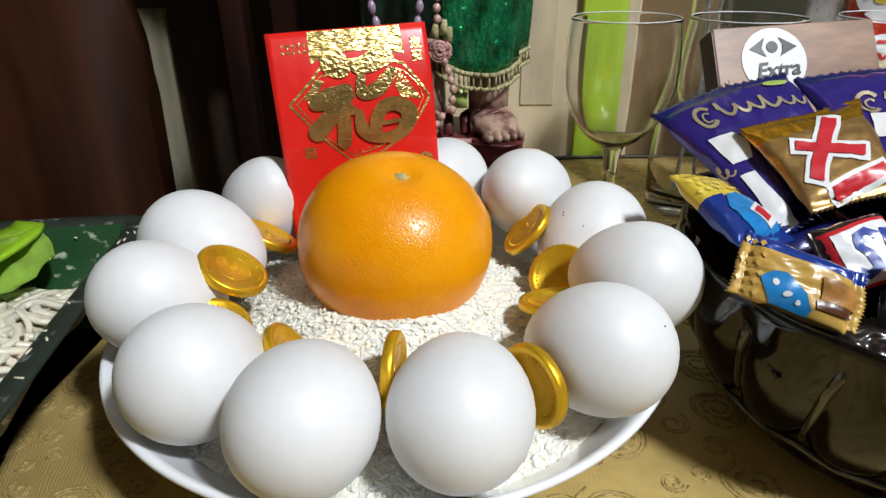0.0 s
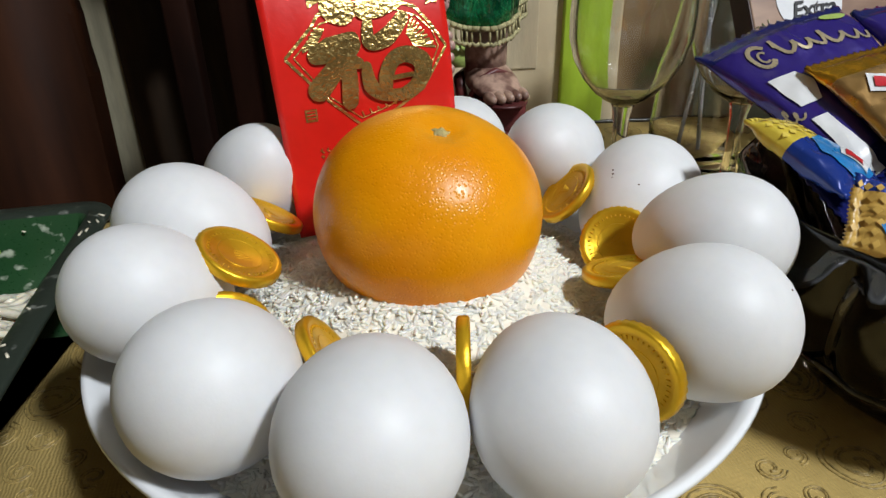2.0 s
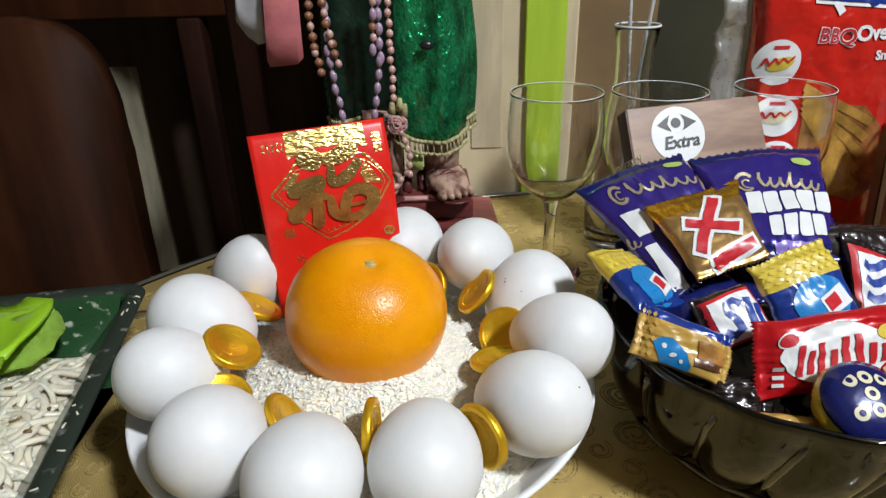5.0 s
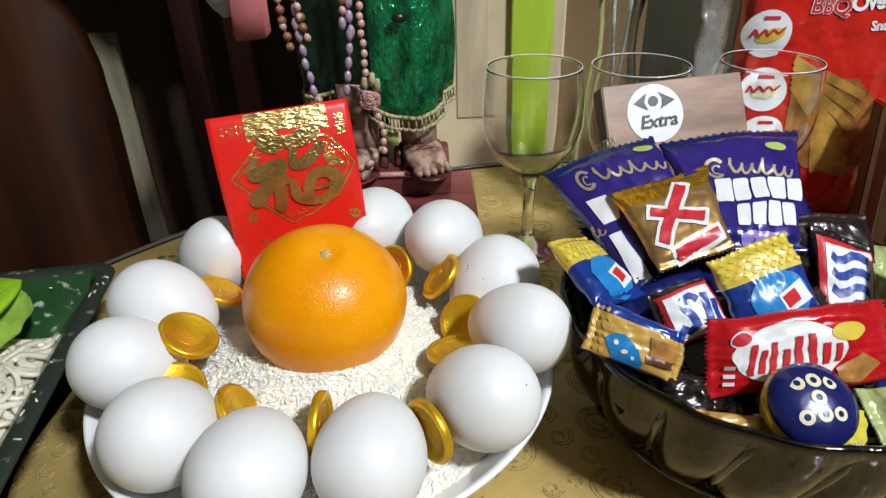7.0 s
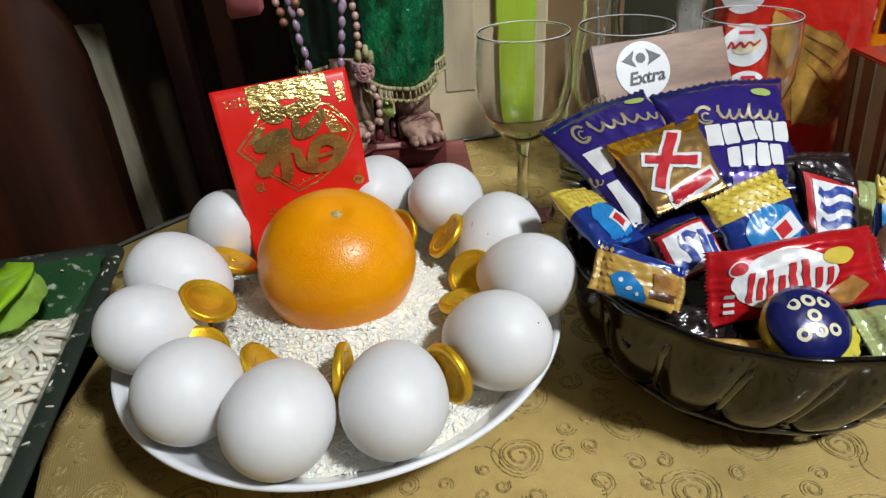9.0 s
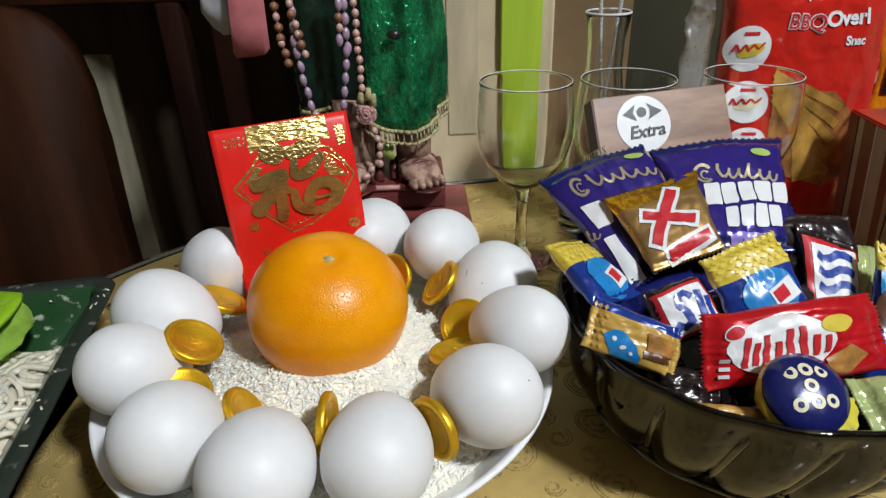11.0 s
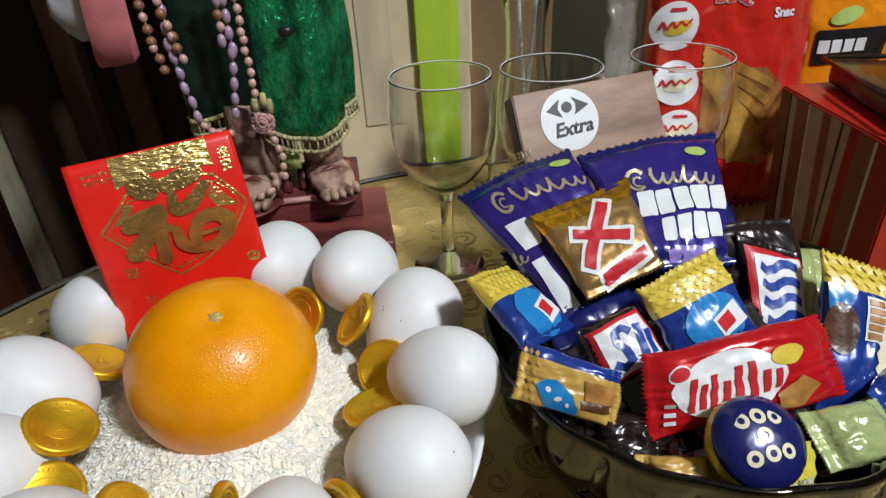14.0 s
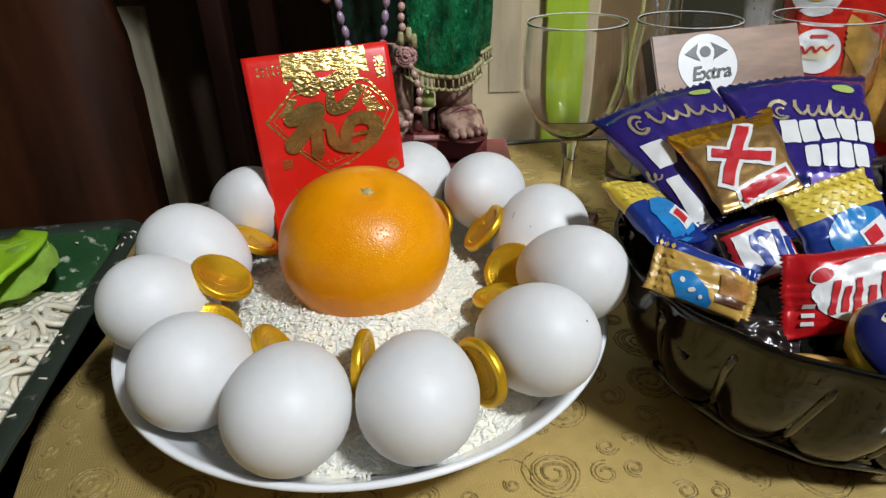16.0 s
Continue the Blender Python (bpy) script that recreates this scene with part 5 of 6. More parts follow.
def red_bag():
    t, face, P, put = standing_bag("crisp_bag", ((0.256, 0.187, 0.212), (0.378, 0.198, 0.212), (0.380, 0.170, 0.001), (0.250, 0.165, 0.001)), 0.036, M_BAGRED, "large glossy red crisp bag standing behind the glasses")
    for i, (x, z, rx, rz) in enumerate(((0.2800, 0.1415, 0.0140, 0.0152), (0.2825, 0.1055, 0.0140, 0.0145), (0.2850, 0.0745, 0.0140, 0.0135))):
        put("white_badge", [oval(x, z, rx, rz, 0, 30)], M_WHITE, 0.0010, "white egg-shaped badge")
        put("badge_mark", [oval(x + 0.001, z - 0.001, 0.0085, 0.0042, 18)], (M_YELLOW, M_CREAM, M_CREAM)[i], 0.0014)
        put("badge_stroke", ribbon([(x - 0.010, z - 0.002), (x - 0.008, z + 0.003), (x - 0.006, z - 0.002), (x - 0.003, z + 0.003), (x - 0.001, z - 0.001), (x + 0.002, z + 0.003), (x + 0.005, z), (x + 0.009, z + 0.004)], 0.0014), M_REDD, 0.0018)
        put("badge_stroke", [bar(x - 0.004, z + rz * 0.66, x + 0.005, z + rz * 0.66, 0.0022)], M_REDD, 0.0016)
    put("crisp_print", [[(0.300, 0.118), (0.322, 0.112), (0.345, 0.110), (0.362, 0.095), (0.372, 0.050), (0.350, 0.040), (0.318, 0.050), (0.300, 0.075)]], M_CHIP, 0.0009, "printed brown crisps")
    put("crisp_print", [bar(0.300, 0.125 - 0.004 * k, 0.352, 0.098 - 0.012 * k, 0.006) for k in range(5)], M_CHIPY, 0.0013)
    put("crisp_print", [[(0.318, 0.080), (0.345, 0.075), (0.350, 0.050), (0.325, 0.045)]], M_CHIPY, 0.0014)
    nm = letters("BBQ", 0.014, face, P(0.3185, 0.1570), -4, 0.0007, 0.0, 0.0010)
    part("flavour_word", nm, M_WHITE, t, "white flavour word")
    nm = letters("BBQ", 0.014, face, P(0.3185, 0.1570), -4, 0.0001, 0.0, 0.0014)
    part("flavour_word", nm, M_REDD, t)
    part("flavour_word", letters("Overl", 0.014, face, P(0.3480, 0.1585), 2, 0.0005, 0.0, 0.0010), M_WHITE, t)
    part("flavour_word", letters("Snac", 0.0085, face, P(0.3560, 0.1435), 0, 0.0003, 0.0, 0.0010), M_WHITE, t)
    put("blue_swash", [bar(0.300, 0.184, 0.365, 0.178, 0.010), bar(0.305, 0.196, 0.320, 0.172, 0.006)], M_WHITE, 0.0010)
    put("blue_swash", [bar(0.302, 0.184, 0.363, 0.1785, 0.0055), bar(0.335, 0.200, 0.342, 0.176, 0.006)], M_BLUE, 0.0016, "blue and white swash")
    # silver back fold
    b = bmesh.new()
    n = 24
    rows = []
    for k in range(n + 1):
        z = 0.06 + 0.148 * k / n
        rows.append([b.verts.new((0.250 - s * 0.021 + 0.004 * noise.noise((k * 0.35, s * 2, 3)) * s, 0.180 - 0.004 * s + 0.009 * noise.noise((k * 0.33, s * 3.1, 7)), z)) for s in (0, 0.2, 0.4, 0.6, 0.8, 1.0)])
    for a, c in zip(rows, rows[1:]):
        for k in range(5):
            b.faces.new((a[k], a[k + 1], c[k + 1], c[k]))
    bmesh.ops.solidify(b, geom=b.faces[:], thickness=0.0012)
    ob = part("silver_fold", b, M_SILVER, t, "crumpled silver back of the film")
    ob.matrix_parent_inverse = t.matrix_basis.inverted()


red_bag()


def orange_bag():
    t, face, P, put = standing_bag("crisp_bag", ((0.380, 0.210, 0.212), (0.500, 0.214, 0.212), (0.500, 0.190, 0.001), (0.378, 0.190, 0.001)), 0.030, M_BAGORANGE, "glossy orange snack bag standing beside the red one")
    put("dark_block", [bar(0.402, 0.112, 0.455, 0.112, 0.024)], M_BLACK, 0.0010, "dark name block")
    put("white_block", blocks(0.404, 0.108, 0.440, 0.117, 4, 0.0, 0.2), M_WHITE, 0.0016)
    put("green_leaf", [oval(0.421, 0.133, 0.012, 0.0055, 15)], M_LEAFPR, 0.0016, "green leaf print")
    put("yellow_shape", ribbon([(0.432, 0.185), (0.440, 0.150), (0.448, 0.172), (0.436, 0.175)], 0.005) + ribbon([(0.450, 0.190), (0.455, 0.165)], 0.005), M_YELLOW, 0.0010, "yellow strokes")


orange_bag()


def striped_carton():
    """Red take-away carton: striped side, red front, black tray on it."""
    near, back = Vector((0.3400, 0.0490)), Vector((0.3490, 0.1640))
    d1 = back - near
    a = math.atan2(d1.y, d1.x)
    ln, deep, top = d1.length, 0.10, 0.105
    m = Matrix.Translation((near.x, near.y, 0)) @ Matrix.Rotation(a, 4, "Z")
    t = thing("takeaway_carton", m, "red take-away carton with brown striped side", "carton")
    bm = bmesh.new()
    lo = [(0.006, -0.006), (ln - 0.006, -0.006), (ln - 0.006, -deep + 0.006), (0.006, -deep + 0.006)]
    hi = [(0, 0), (ln, 0), (ln, -deep), (0, -deep)]
    vl = [bm.verts.new((x, y, 0.0005)) for x, y in lo]
    vh = [bm.verts.new((x, y, top)) for x, y in hi]
    bm.faces.new(vl)
    bm.faces.new(vh)
    for k in range(4):
        bm.faces.new((vl[k], vl[(k + 1) % 4], vh[(k + 1) % 4], vh[k]))
    bmesh.ops.bevel(bm, geom=bm.edges[:], offset=0.0012, segments=2, affect="EDGES")
    part("body", bm, M_CARTON, t, "", False)
    x = 0.002
    for mt, w in ((M_CARTON, 0.016), (M_WHITE, 0.0022), (M_STRIPEB, 0.013), (M_CARTON, 0.008), (M_STRIPEC, 0.006), (M_BLACK, 0.0025), (M_STRIPEC, 0.010), (M_STRIPEB, 0.008), (M_STRIPEC, 0.013), (M_WHITE, 0.0015), (M_STRIPEB, 0.013), (M_STRIPEC, 0.006), (M_BLACK, 0.002), (M_STRIPEB, 0.010)):
        s = bmesh.new()
        pts = [(x, 0.004), (x + w, 0.004), (x + w, top - 0.002), (x, top - 0.002)]
        f = [s.verts.new((0.006 * (1 - zz / top) * (1 if px < ln / 2 else -1) + px, 0.0006 - 0.006 * (1 - zz / top), zz)) for px, zz in pts]
        s.faces.new(f)
        bmesh.ops.solidify(s, geom=s.faces[:], thickness=0.0003)
        part("stripe", s, mt, t, "", False)
        x += w
    s = bmesh.new()
    for k in range(6):
        z = 0.070 - 0.006 * k
        pts = [(-0.0007, -0.020, z), (-0.0007, -0.020 - (0.012, 0.006, 0.014, 0.010, 0.016, 0.012)[k], z), (-0.0007, -0.020 - (0.012, 0.006, 0.014, 0.010, 0.016, 0.012)[k], z + 0.0012), (-0.0007, -0.020, z + 0.0012)]
        off = [0.006 * (1 - p[2] / top) for p in pts]
        s.faces.new([s.verts.new((p[0] + o, p[1], p[2])) for p, o in zip(pts, off)])
    part("print_bars", s, M_WHITE, t, "small white lines of print", False)
    tr = thing("black_tray", pose(0.4080, 0.1020, top + 0.001, 0, 0, -13), "small black plastic tray resting on the carton", "tray")
    b = block(0.088, 0.096, 0.014, 0.003, (0, 0, 0.007))
    part("tray_body", b, M_RUBBER, tr)
    rim = bmesh.new()
    loop = [(-0.047, -0.052), (0.047, -0.052), (0.047, 0.052), (-0.047, 0.052), (-0.047, -0.052)]
    tube(rim, [(x, y, 0.0145) for x, y in loop], 0.0016, 8)
    part("rim", rim, M_RUBBER, tr)
    part("lid", lathe([(0, 0.014), (0.026, 0.014), (0.029, 0.020), (0.024, 0.034), (0.012, 0.041), (0, 0.042)], 32), M_RUBBER, tr, "black domed lid")


striped_carton()


# ---- tray of noodles ----
def noodle_tray():
    t = thing("noodle_tray", pose(-0.2165, -0.0440, 0, 0, 0, 8) @ Matrix.Scale(0.82, 4, (0, 0, 1)), "dark green plastic tray of white noodles on the cloth", "tray")
    W, H = 0.196, 0.246

    def outline(grow, z, n=8, r=0.016):
        out = []
        for cx, cy, a0 in ((W / 2 - r, H / 2 - r, 0), (-W / 2 + r, H / 2 - r, 90), (-W / 2 + r, -H / 2 + r, 180), (W / 2 - r, -H / 2 + r, 270)):
            for k in range(n):
                a = radians(a0 + 90 * k / (n - 1))
                out.append((cx + (r + grow) * math.cos(a), cy + (r + grow) * math.sin(a), z))
        return out

    bm = bmesh.new()
    levels = [(-0.046, 0.0005), (-0.012, 0.046), (-0.0085, 0.0500), (-0.001, 0.0505), (0.0, 0.0525), (-0.001, 0.0540), (-0.0085, 0.0540), (-0.0105, 0.0520), (-0.015, 0.044), (-0.048, 0.004)]
    rings = [[bm.verts.new(p) for p in outline(g, z)] for g, z in levels]
    for q, (a, b) in enumerate(zip(rings, rings[1:])):
        for k in range(len(a)):
            f = bm.faces.new((a[k], a[(k + 1) % len(a)], b[(k + 1) % len(a)], b[k]))
            f.material_index = 1 if q >= 7 else 0
    bm.faces.new(rings[0][::-1])
    bm.faces.new(rings[-1]).material_index = 1
    part("shell", bm, [M_TRAY, M_TRAYIN], t)
    fl = bmesh.new()
    rnd = random.Random(11)
    for _ in range(17):
        e = rnd.random()
        x, y, z = (W / 2 - 0.0045 + rnd.uniform(-0.003, 0.002), rnd.uniform(-H / 2 + 0.02, H / 2 - 0.02), 0.0544) if e < 0.55 else (rnd.uniform(-0.03, W / 2 - 0.014), H / 2 - 0.014 - 0.006 * rnd.random(), 0.047)
        a = rnd.random() * 3.14
        l = rnd.uniform(0.0005, 0.0018)
        tube(fl, [(x - l * math.cos(a), y - l * math.sin(a), z), (x + l * math.cos(a), y + l * math.sin(a), z + 0.0003)], 0.0005, 5)
    tagged(part("food_flecks", fl, M_GRATE, t, "dried white flecks on the rim"), kind="stuff")
    food = thing("noodles", pose(-0.2165, -0.0440, 0.003, 0, 0, 8) @ Matrix.Scale(0.80, 4, (0, 0, 1)), "heap of white noodles with brown bits in the tray", "noodles")
    food["kind"] = "stuff"
    bed = bmesh.new()
    n = 26
    g = {}

    def hz(x, y):
        e = min(1.0, (W / 2 - 0.016 - abs(x)) / 0.02, (H / 2 - 0.040 - y) / 0.03, (H / 2 - 0.016 + y) / 0.02)
        return 0.012 + 0.024 * max(0.0, min(1.0, e)) ** 0.5 + 0.006 * noise.noise((x * 45, y * 45, 1))

    for i in range(n + 1):
        for j in range(n + 1):
            x, y = (i / n - 0.5) * (W - 0.040), (j / n - 0.5) * (H - 0.046) - 0.006
            g[i, j] = bed.verts.new((x, y, hz(x, y) - 0.003))
    for i in range(n):
        for j in range(n):
            bed.faces.new((g[i, j], g[i + 1, j], g[i + 1, j + 1], g[i, j + 1]))
    part("noodle_bed", bed, M_NOODLE, food)
    st = bmesh.new()
    for _ in range(330):
        x, y = rnd.uniform(-0.02, W / 2 - 0.024), rnd.uniform(-H / 2 + 0.02, H / 2 - 0.042)
        a, c, r = rnd.random() * 6.28, rnd.uniform(-1, 1) * 170, rnd.uniform(0.0014, 0.0022)
        pts = []
        z0 = rnd.uniform(-0.001, 0.003)
        for k in range(12):
            pts.append((x, y, hz(x, y) + z0 + 0.001 * math.sin(k * 0.9 + c)))
            a += c * 0.004 + rnd.uniform(-0.18, 0.18)
            x, y = x + 0.004 * math.cos(a), y + 0.004 * math.sin(a)
            if x > W / 2 - 0.020 or y > H / 2 - 0.034 or y < -H / 2 + 0.018 or x < -W / 2 + 0.02:
                break
        if len(pts) > 2:
            tube(st, pts, r, 6)
    tagged(part("noodle_strands", st, M_NOODLE, food), kind="stuff")
    bt = bmesh.new()
    for _ in range(46):
        x, y = rnd.uniform(-0.01, W / 2 - 0.026), rnd.uniform(-H / 2 + 0.02, H / 2 - 0.05)
        a, l = rnd.random() * 6.28, rnd.uniform(0.001, 0.0035)
        tube(bt, [(x, y, hz(x, y) + 0.0035), (x + l * math.cos(a), y + l * math.sin(a), hz(x, y) + 0.0042)], rnd.uniform(0.0008, 0.0018), 5, 0.6)
    tagged(part("brown_bits", bt, M_BITS, food, "fried brown bits"), kind="stuff")
    # serving spoon lying in the noodles
    sp = thing("serving_spoon", pose(-0.1620, -0.0300, 0.0385), "lime green plastic serving spoon lying in the noodles", "spoon")
    h = bmesh.new()
    rows = []
    n = 22
    for k in range(n + 1):
        q = k / n
        c = Vector((0.022 - 0.064 * q ** 1.1, -0.098 + 0.190 * q, 0.010 + 0.004 * math.sin(q * 3.1)))
        half = 0.0090 + 0.001 * q if q < 0.68 else 0.0098 + 0.0150 * math.sin(min(1.0, (q - 0.68) / 0.26) * math.pi / 2) * (1 if q < 0.93 else max(0.0, 1 - ((q - 0.93) / 0.07) ** 2) ** 0.5 + 0.02)
        d = Vector((0.95, 0.31, 0))
        cup = -0.004 if q > 0.72 else 0.0012
        rows.append([h.verts.new(c + d * half * s + Vector((0, 0, cup * (1 - s * s) + (0.002 if q > 0.72 else 0)))) for s in (-1, -0.6, -0.2, 0.2, 0.6, 1)])
    for a, b in zip(rows, rows[1:]):
        for k in range(5):
            h.faces.new((a[k], a[k + 1], b[k + 1], b[k]))
    far = h.copy()
    bmesh.ops.delete(h, geom=[f for f in h.faces if f.calc_center_median().y > 0.036], context="FACES")
    bmesh.ops.delete(far, geom=[f for f in far.faces if f.calc_center_median().y <= 0.036], context="FACES")
    for b, nm in ((h, "handle"), (far, "head")):
        bmesh.ops.solidify(b, geom=b.faces[:], thickness=0.0022)
        part(nm, b, M_SPOON, sp)
    lf = bmesh.new()
    rows = []
    for k in range(13):
        q = k / 12
        rows.append([])
        for j in range(13):
            s = j / 12 - 0.5
            w = 0.030 * math.sin(math.pi * min(1, q * 0.9 + 0.08)) ** 0.6
            rows[-1].append(lf.verts.new((s * 2 * w, -0.028 + 0.056 * q, 0.004 + 0.006 * noise.noise((s * 5, q * 5, 2)) + 0.010 * (0.5 - abs(s)) - 0.006 * abs(q - 0.5))))
    for a, b in zip(rows, rows[1:]):
        for k in range(12):
            lf.faces.new((a[k], a[k + 1], b[k + 1], b[k]))
    bmesh.ops.solidify(lf, geom=lf.faces[:], thickness=0.0010)
    solid("lettuce_leaf", lf, M_LEAF, pose(-0.186, 0.036, 0.0405, 12, 10, -30) @ Matrix.Scale(0.80, 4), "pale green lettuce leaf on the noodles", "leaf")


noodle_tray()


# ---- statue behind the plate ----
def statue():
    """One mesh: plinth of two steps, two feet, green robe with lace hem, sleeve."""
    bm = bmesh.new()
    mats = [M_ROBE, M_ROBED, M_LACE, M_SKIN, M_PLINTH, M_PINKST, M_LEAFPR, M_BLACK]

    def add(other, idx, m=None):
        me = bpy.data.meshes.new("tmp")
        if m:
            bmesh.ops.transform(other, matrix=m, verts=other.verts)
        for f in other.faces:
            f.material_index = idx
        other.to_mesh(me)
        other.free()
        bm.from_mesh(me)
        bpy.data.meshes.remove(me)

    add(block(0.125, 0.082, 0.0445, 0.002, (0.0245, 0.156, 0.0225)), 4)
    add(block(0.098, 0.062, 0.0180, 0.002, (0.0210, 0.184, 0.0535)), 4)
    for x, l in ((0.022, 0.055), (0.044, 0.030), (-0.005, 0.025)):
        s = bmesh.new()
        tube(s, [(x - l / 2, 0.1535, 0.0610), (x, 0.1530, 0.0618), (x + l / 2, 0.1535, 0.0612)], 0.0022, 6)
        add(s, 5)
    for fx, fy, yaw in ((0.0510, 0.1660, 18), (0.0060, 0.1620, -14)):
        m = pose(fx, fy, 0.0625, 0, 0, yaw)
        f = bmesh.new()
        bmesh.ops.create_uvsphere(f, u_segments=20, v_segments=12, radius=1)
        for v in f.verts:
            y = v.co.y
            v.co = Vector((v.co.x * 0.0145 * (1 - 0.15 * y), y * 0.024, max(-0.001, (v.co.z * 0.5 + 0.5) * (0.020 if y > 0 else 0.020 + 0.012 * y))))
        add(f, 3, m)
        for k in range(5):
            s = bmesh.new()
            bmesh.ops.create_uvsphere(s, u_segments=10, v_segments=8, radius=1)
            for v in s.verts:
                v.co = Vector((v.co.x * 0.0031 + (k - 2) * 0.0052, v.co.y * 0.0070 - 0.0215 + 0.0012 * abs(k - 1.4), v.co.z * 0.0036 + 0.0045))
            add(s, 3, m)
        s = bmesh.new()
        tube(s, [(-0.0150, -0.004, 0.002), (-0.009, -0.006, 0.013), (0, -0.007, 0.0165), (0.009, -0.006, 0.013), (0.0150, -0.004, 0.002)], 0.0018, 6)
        add(s, 4, m)
        s = bmesh.new()
        bmesh.ops.create_uvsphere(s, u_segments=24, v_segments=8, radius=1)
        for v in s.verts:
            v.co = Vector((v.co.x * 0.0178, v.co.y * 0.0295 - 0.0015, v.co.z * 0.0022 + 0.0004))
        add(s, 4, m)
        s = bmesh.new()
        tube(s, [(-0.0165, 0.004, 0.001), (-0.0150, 0.012, 0.010), (0, 0.024, 0.0130), (0.0150, 0.012, 0.010), (0.0165, 0.004, 0.001)], 0.0034, 6)
        add(s, 4, m)
        s = lathe([(0, 0.010), (0.0125, 0.012), (0.0130, 0.030), (0.0140, 0.060), (0, 0.060)], 18)
        add(s, 3, m @ pose(0, 0.008, 0))
    # robe: a bell with folds, fuller on one side; its lower edge rises towards the middle
    rows, n = [], 96
    for k in range(22):
        q = k / 21
        ring = []
        for j in range(n):
            a = 2 * math.pi * j / n
            fold = 0.06 * math.sin(7 * a + 0.8) + 0.035 * math.sin(13 * a + 2) + 0.02 * math.sin(23 * a)
            rx = (0.0500 - 0.003 * q ** 1.5) * (1 + fold * (1 - 0.5 * q))
            ry = (0.0380 - 0.006 * q) * (1 + fold * (1 - 0.5 * q))
            dent = math.exp(-(((math.degrees(a) - 250 + 180) % 360 - 180) / 26) ** 2)
            bulge = math.exp(-(((math.degrees(a) - 305 + 180) % 360 - 180) / 30) ** 2)
            rx *= 1 - 0.10 * dent + 0.06 * bulge
            ry *= 1 - 0.42 * dent + 0.16 * bulge * (1 - 0.6 * q)
            z = 0.1080 + 0.006 * math.sin(a * 2 + 1) + 0.012 * dent + 0.170 * q
            belly = 1 + 0.05 * math.sin(min(1.0, q * 2.2) * math.pi)
            ring.append(bm.verts.new((0.0200 + rx * belly * math.cos(a), 0.1880 + ry * belly * math.sin(a), z)))
        rows.append(ring)
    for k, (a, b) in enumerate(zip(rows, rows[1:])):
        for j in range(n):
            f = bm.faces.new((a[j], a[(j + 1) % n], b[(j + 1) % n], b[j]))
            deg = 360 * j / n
            # the dented front-left stretch of the robe takes the darker green
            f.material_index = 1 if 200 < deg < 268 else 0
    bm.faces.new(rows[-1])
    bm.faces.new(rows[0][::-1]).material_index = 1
    # lace hem: a braid above a scalloped edge with little bars
    lo, hi = bmesh.new(), bmesh.new()
    for j in range(n):
        p, nx = rows[0][j].co, rows[0][(j + 1) % n].co
        c = Vector((0.0200, 0.1880, p.z))
        o = (p - c).normalized() * 0.0008
        tube(hi, [p + o, nx + o], 0.0016, 5)
        q1, q2 = p + o + Vector((0, 0, -0.0075)), nx + o + Vector((0, 0, -0.0075))
        tube(hi, [q1, (q1 + q2) / 2 + Vector((0, 0, -0.0014)), q2], 0.0012, 5)
        tube(lo, [p + o, q1], 0.0007, 4)
    add(hi, 2)
    add(lo, 2)
    # sleeve reaching over to the hanging papers
    s = bmesh.new()
    tube(s, [(-0.005, 0.170, 0.262), (-0.030, 0.150, 0.240), (-0.052, 0.138, 0.226)], 0.016, 14, 0.8)
    add(s, 0)
    add(block(0.010, 0.0006, 0.012, 0, (0.0300, 0.1560, 0.0880)), 6)
    add(block(0.0012, 0.0006, 0.022, 0, (0.0300, 0.1562, 0.1000)), 6)
    e = bmesh.new()
    bmesh.ops.create_uvsphere(e, u_segments=14, v_segments=8, radius=1)
    for v in e.verts:
        v.co = Vector((0.0400 + v.co.x * 0.0045, 0.1475 + v.co.y * 0.003, 0.1670 + v.co.z * 0.0032))
    add(e, 7)
    return solid("statue", bm, mats, pose(-0.003, 0.014, -0.001), "robed plaster statue in green satin on a maroon stepped plinth", "statue")


statue()


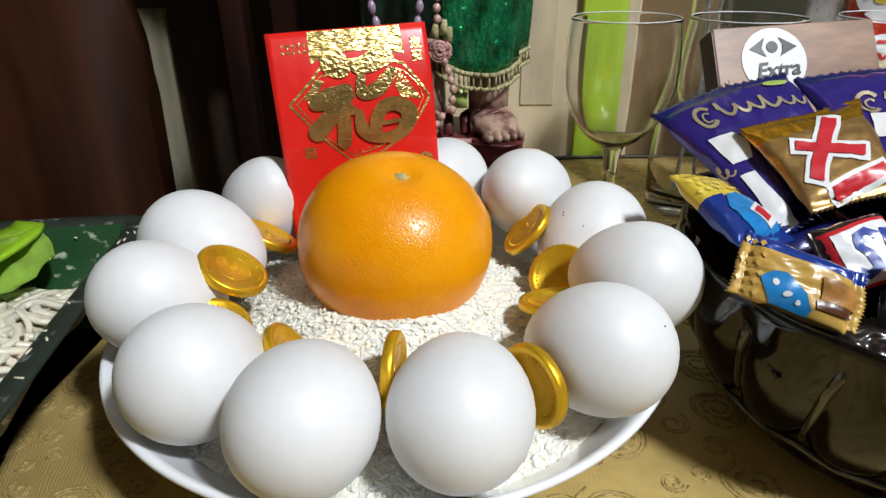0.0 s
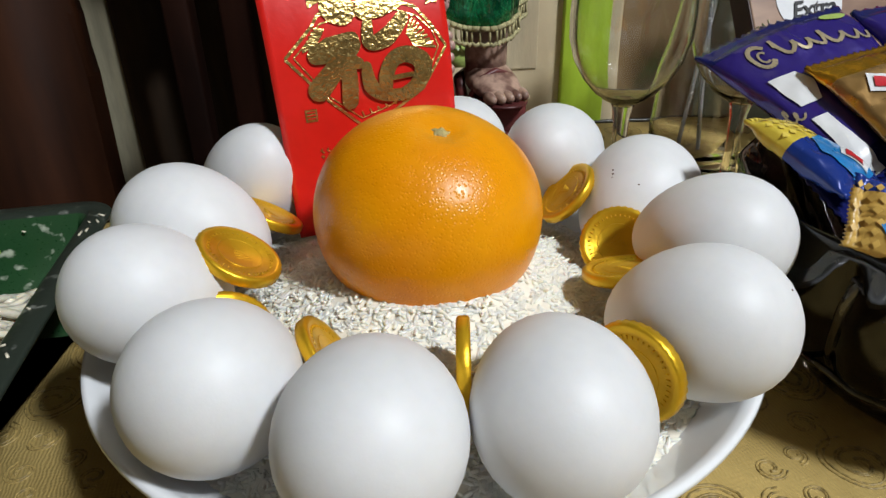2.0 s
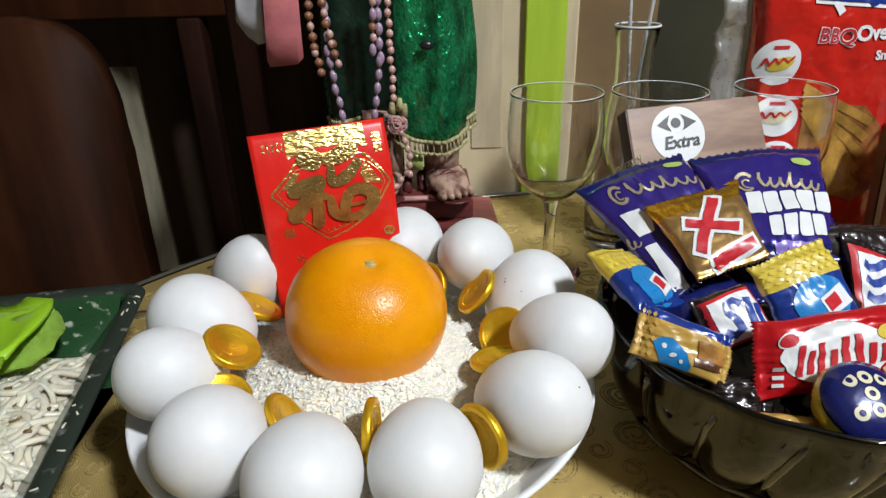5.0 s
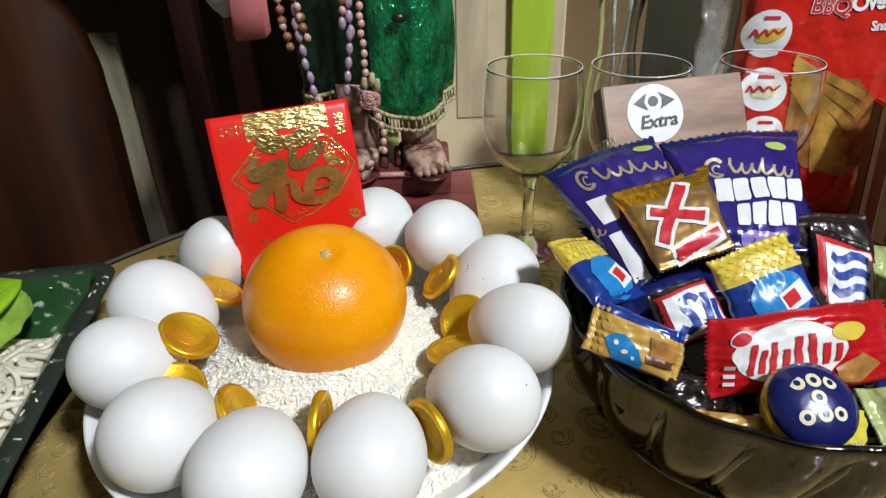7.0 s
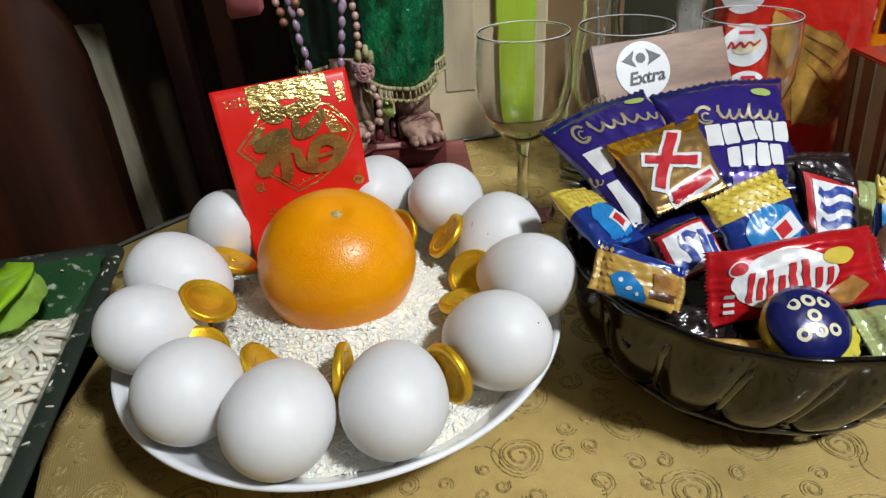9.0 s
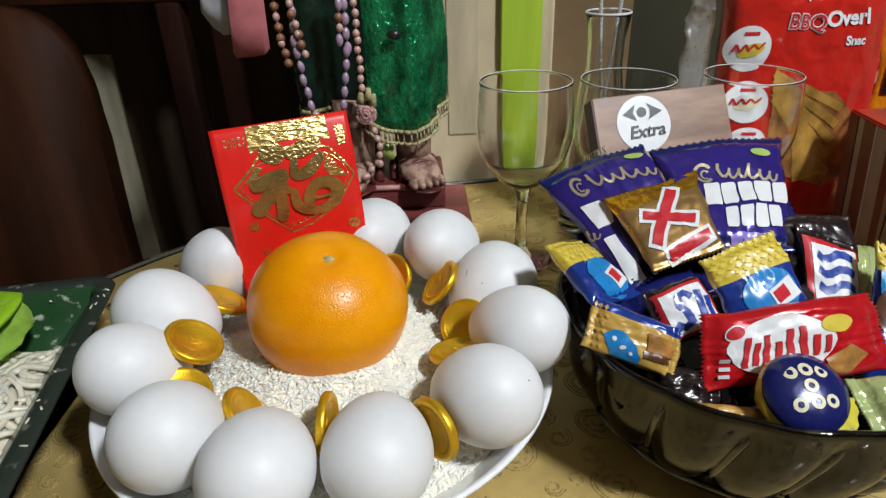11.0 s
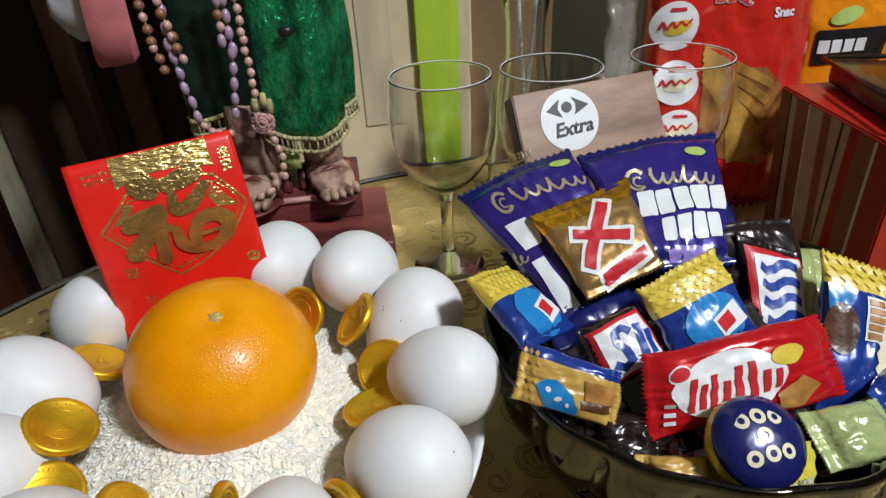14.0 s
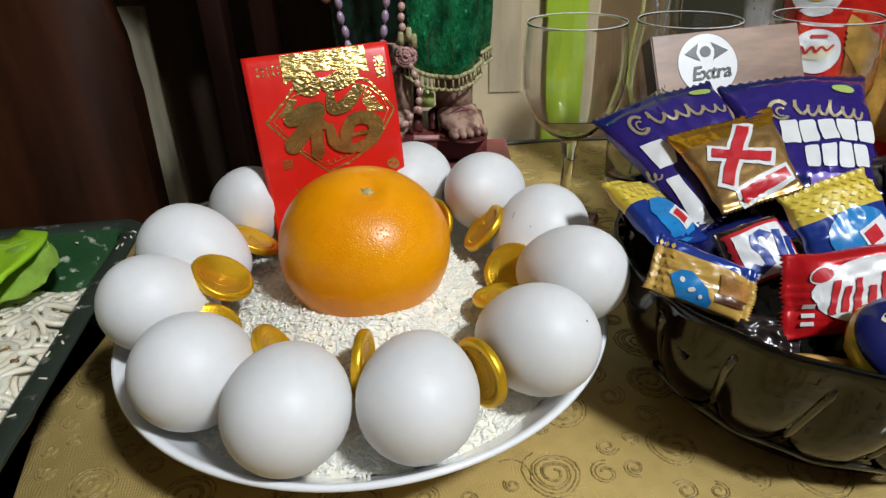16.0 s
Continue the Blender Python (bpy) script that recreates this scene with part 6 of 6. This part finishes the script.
def rosary():
    t = thing("bead_strand", pose(-0.002, 0.160, 0.242), "hanging strands of lilac, pink and brown beads", "beads")
    rnd = random.Random(21)
    shapes = {}
    for nm, rr, ll in (("lilac_bead", 0.0024, 0.0040), ("pink_bead", 0.0023, 0.0027), ("brown_bead", 0.0028, 0.0028)):
        bm = lathe([(0, -ll), (rr * 0.55, -ll * 0.85), (rr * 0.92, -ll * 0.4), (rr, 0), (rr * 0.92, ll * 0.4), (rr * 0.55, ll * 0.85), (0, ll)], 12)
        me = bpy.data.meshes.new(nm)
        bmesh.ops.recalc_face_normals(bm, faces=bm.faces)
        bm.to_mesh(me)
        bm.free()
        me.materials.append({"lilac_bead": M_LILAC, "pink_bead": M_PINKB, "brown_bead": M_BROWNB}[nm])
        for p in me.polygons:
            p.use_smooth = True
        shapes[nm] = (me, ll)
    cords = bmesh.new()

    def strand(pts, kinds):
        pts = [Vector(p) for p in pts]
        tube(cords, [p - Vector((0.0, 0.142, 0.24)) for p in pts], 0.0004, 4)
        k = 0
        for a, b in zip(pts, pts[1:]):
            d, s = (b - a), 0.0
            L = d.length
            d = d.normalized()
            while s < L:
                nm = kinds[k % len(kinds)]
                me, ll = shapes[nm]
                ob = new(nm, me)
                ob.parent = t
                c = a + d * (s + ll) - Vector((0.0, 0.142, 0.24))
                ob.matrix_basis = Matrix.Translation(c + Vector((rnd.uniform(-1, 1), rnd.uniform(-1, 1), 0)) * 0.0006) @ d.to_track_quat("Z", "Y").to_matrix().to_4x4()
                s += 2 * ll + 0.0006
                k += 1

    L, K, B = "lilac_bead", "pink_bead", "brown_bead"
    strand([(-0.0215, 0.140, 0.205), (-0.0225, 0.140, 0.160), (-0.0175, 0.141, 0.118)], [B, K, L] + [L] * 6 + [L, L, L])
    strand([(-0.0330, 0.140, 0.205), (-0.0305, 0.139, 0.165), (-0.0285, 0.139, 0.152)], [B, K, B])
    strand([(-0.0250, 0.138, 0.200), (-0.0200, 0.138, 0.170), (-0.0170, 0.138, 0.155)], [K, B, K, B])
    strand([(0.0100, 0.139, 0.205), (0.0100, 0.139, 0.160), (0.0035, 0.140, 0.118)], [L])
    strand([(0.0155, 0.140, 0.205), (0.0160, 0.140, 0.165), (0.0165, 0.141, 0.135)], [K])
    strand([(0.0070, 0.138, 0.200), (0.0060, 0.138, 0.165)], [B, K, L])
    strand([(0.0190, 0.140, 0.112), (0.0250, 0.139, 0.096), (0.0245, 0.138, 0.084), (0.0160, 0.137, 0.074), (0.0080, 0.136, 0.070)], [K])
    strand([(-0.0175, 0.141, 0.118), (-0.0100, 0.141, 0.112), (0.0, 0.141, 0.110)], [K])
    part("cord", cords, M_ROSE, t)
    b = bmesh.new()
    for k in range(26):
        a, r = k * 0.75, 0.0012 + 0.00021 * k
        b2 = [(r * math.cos(a + s * 0.5), -0.0020 - 0.0004 * (26 - k) * 0.2, r * math.sin(a + s * 0.5)) for s in range(3)]
        tube(b, [Vector(p) + Vector((0.0175, 0.0, -0.1250)) for p in b2], 0.0013, 5)
    tagged(part("ribbon_rose", b, M_ROSE, t, "small pink ribbon rose"), kind="stuff")
    c = bmesh.new()
    for k, (dx, dz) in enumerate(((0.003, 0.013), (-0.002, 0.011), (0.006, 0.009))):
        tube(c, [(0.0165 + dx, 0, -0.1250 + dz - 0.004), (0.0165 + dx + 0.001, -0.001, -0.1250 + dz + 0.004)], 0.003, 7, 0.5)
    part("ribbon_bud", c, M_LACE, t, "cream ribbon buds")


rosary()


def paper(name, pts, mat, label, y):
    bm = bmesh.new()
    f = bm.faces.new([bm.verts.new((x, 0, z)) for x, z in pts])
    bmesh.ops.triangulate(bm, faces=[f])
    bmesh.ops.subdivide_edges(bm, edges=bm.edges[:], cuts=3, use_grid_fill=True)
    for v in bm.verts:
        v.co.y = 0.0025 * math.sin(v.co.x * 150) + 0.0015 * math.sin(v.co.z * 90)
    bmesh.ops.solidify(bm, geom=bm.faces[:], thickness=0.0006)
    return solid(name, bm, mat, pose(-0.001, y + 0.016, 0.001), label, "paper tag")


paper("paper_tag", [(-0.0545, 0.228), (-0.0360, 0.228), (-0.0385, 0.161), (-0.0420, 0.1575), (-0.0590, 0.1565), (-0.0605, 0.160)], M_TAGP, "folded dull pink paper hanging beside the statue", 0.136)
paper("paper_tag", [(-0.0720, 0.228), (-0.0570, 0.228), (-0.0610, 0.170), (-0.0660, 0.169), (-0.0720, 0.174), (-0.0770, 0.183)], M_TAGG, "grey-white toothed paper hanging beside the statue", 0.141)


# ---- dark chairs and cloth beyond the table ----
def chair():
    t = thing("dining_chair", pose(-0.340, 0.330, -0.75), "dark red-brown wooden chair with solid curved back", "chair")
    bm = bmesh.new()
    pts = [(-0.16, 0.30), (0.075, 0.30), (0.088, 0.55), (0.091, 0.70), (0.0945, 0.80), (0.095, 0.850), (0.089, 0.884), (0.077, 0.904), (0.060, 0.917), (0.030, 0.924), (-0.16, 0.926)]
    lo = [bm.verts.new((x, 0.0, z)) for x, z in pts]
    hi = [bm.verts.new((x, 0.026, z)) for x, z in pts]
    bm.faces.new(lo)
    bm.faces.new(hi[::-1])
    for k in range(len(pts)):
        bm.faces.new((lo[k], lo[(k + 1) % len(pts)], hi[(k + 1) % len(pts)], hi[k]))
    bmesh.ops.bevel(bm, geom=[e for e in bm.edges if e.is_manifold], offset=0.003, segments=2, affect="EDGES")
    part("backrest", bm, M_WOOD, t)
    part("seat", block(0.40, 0.36, 0.03, 0.008, (-0.10, 0.20, 0.44)), M_WOOD, t)
    for x, y in ((-0.28, 0.02), (0.08, 0.02), (-0.28, 0.36), (0.08, 0.36)):
        part("leg", block(0.035, 0.035, 0.43, 0.004, (x, y, 0.215)), M_WOOD, t)


chair()


def cabinet():
    t = thing("cabinet", pose(-0.24, 0.60, -0.75), "dark red-brown wooden cabinet frame in shade", "cabinet")
    part("top_rail", block(0.62, 0.03, 0.20, 0.004, (-0.20, 0.0, 0.995)), M_WOOD, t)
    part("post", block(0.032, 0.034, 1.5, 0.004, (0.055, 0.0, 0.75)), M_POST, t)
    part("post", block(0.030, 0.034, 0.895, 0.004, (-0.008, 0.0, 0.4475)), M_POST, t)
    part("back_panel", block(0.9, 0.02, 1.5, 0.0, (-0.25, 0.20, 0.75)), M_DARKWOOD, t)


cabinet()


def hanging_cloth():
    bm = bmesh.new()
    n = 14
    rows = []
    for k in range(20):
        z = -0.60 + 0.718 * k / 19
        rows.append([bm.verts.new(((j / n - 0.5) * (0.056 + 0.012 * k / 19), 0.0025 * math.sin(j * 0.6 + k * 0.1), z)) for j in range(n + 1)])
    for a, b in zip(rows, rows[1:]):
        for j in range(n):
            bm.faces.new((a[j], a[j + 1], b[j + 1], b[j]))
    bmesh.ops.solidify(bm, geom=bm.faces[:], thickness=0.002)
    return solid("hanging_cloth", bm, M_CURTAIN, pose(-0.272, 0.385, 0.004, 0, 0, 0), "strip of pale cloth hanging behind the chair", "cloth")


hanging_cloth()
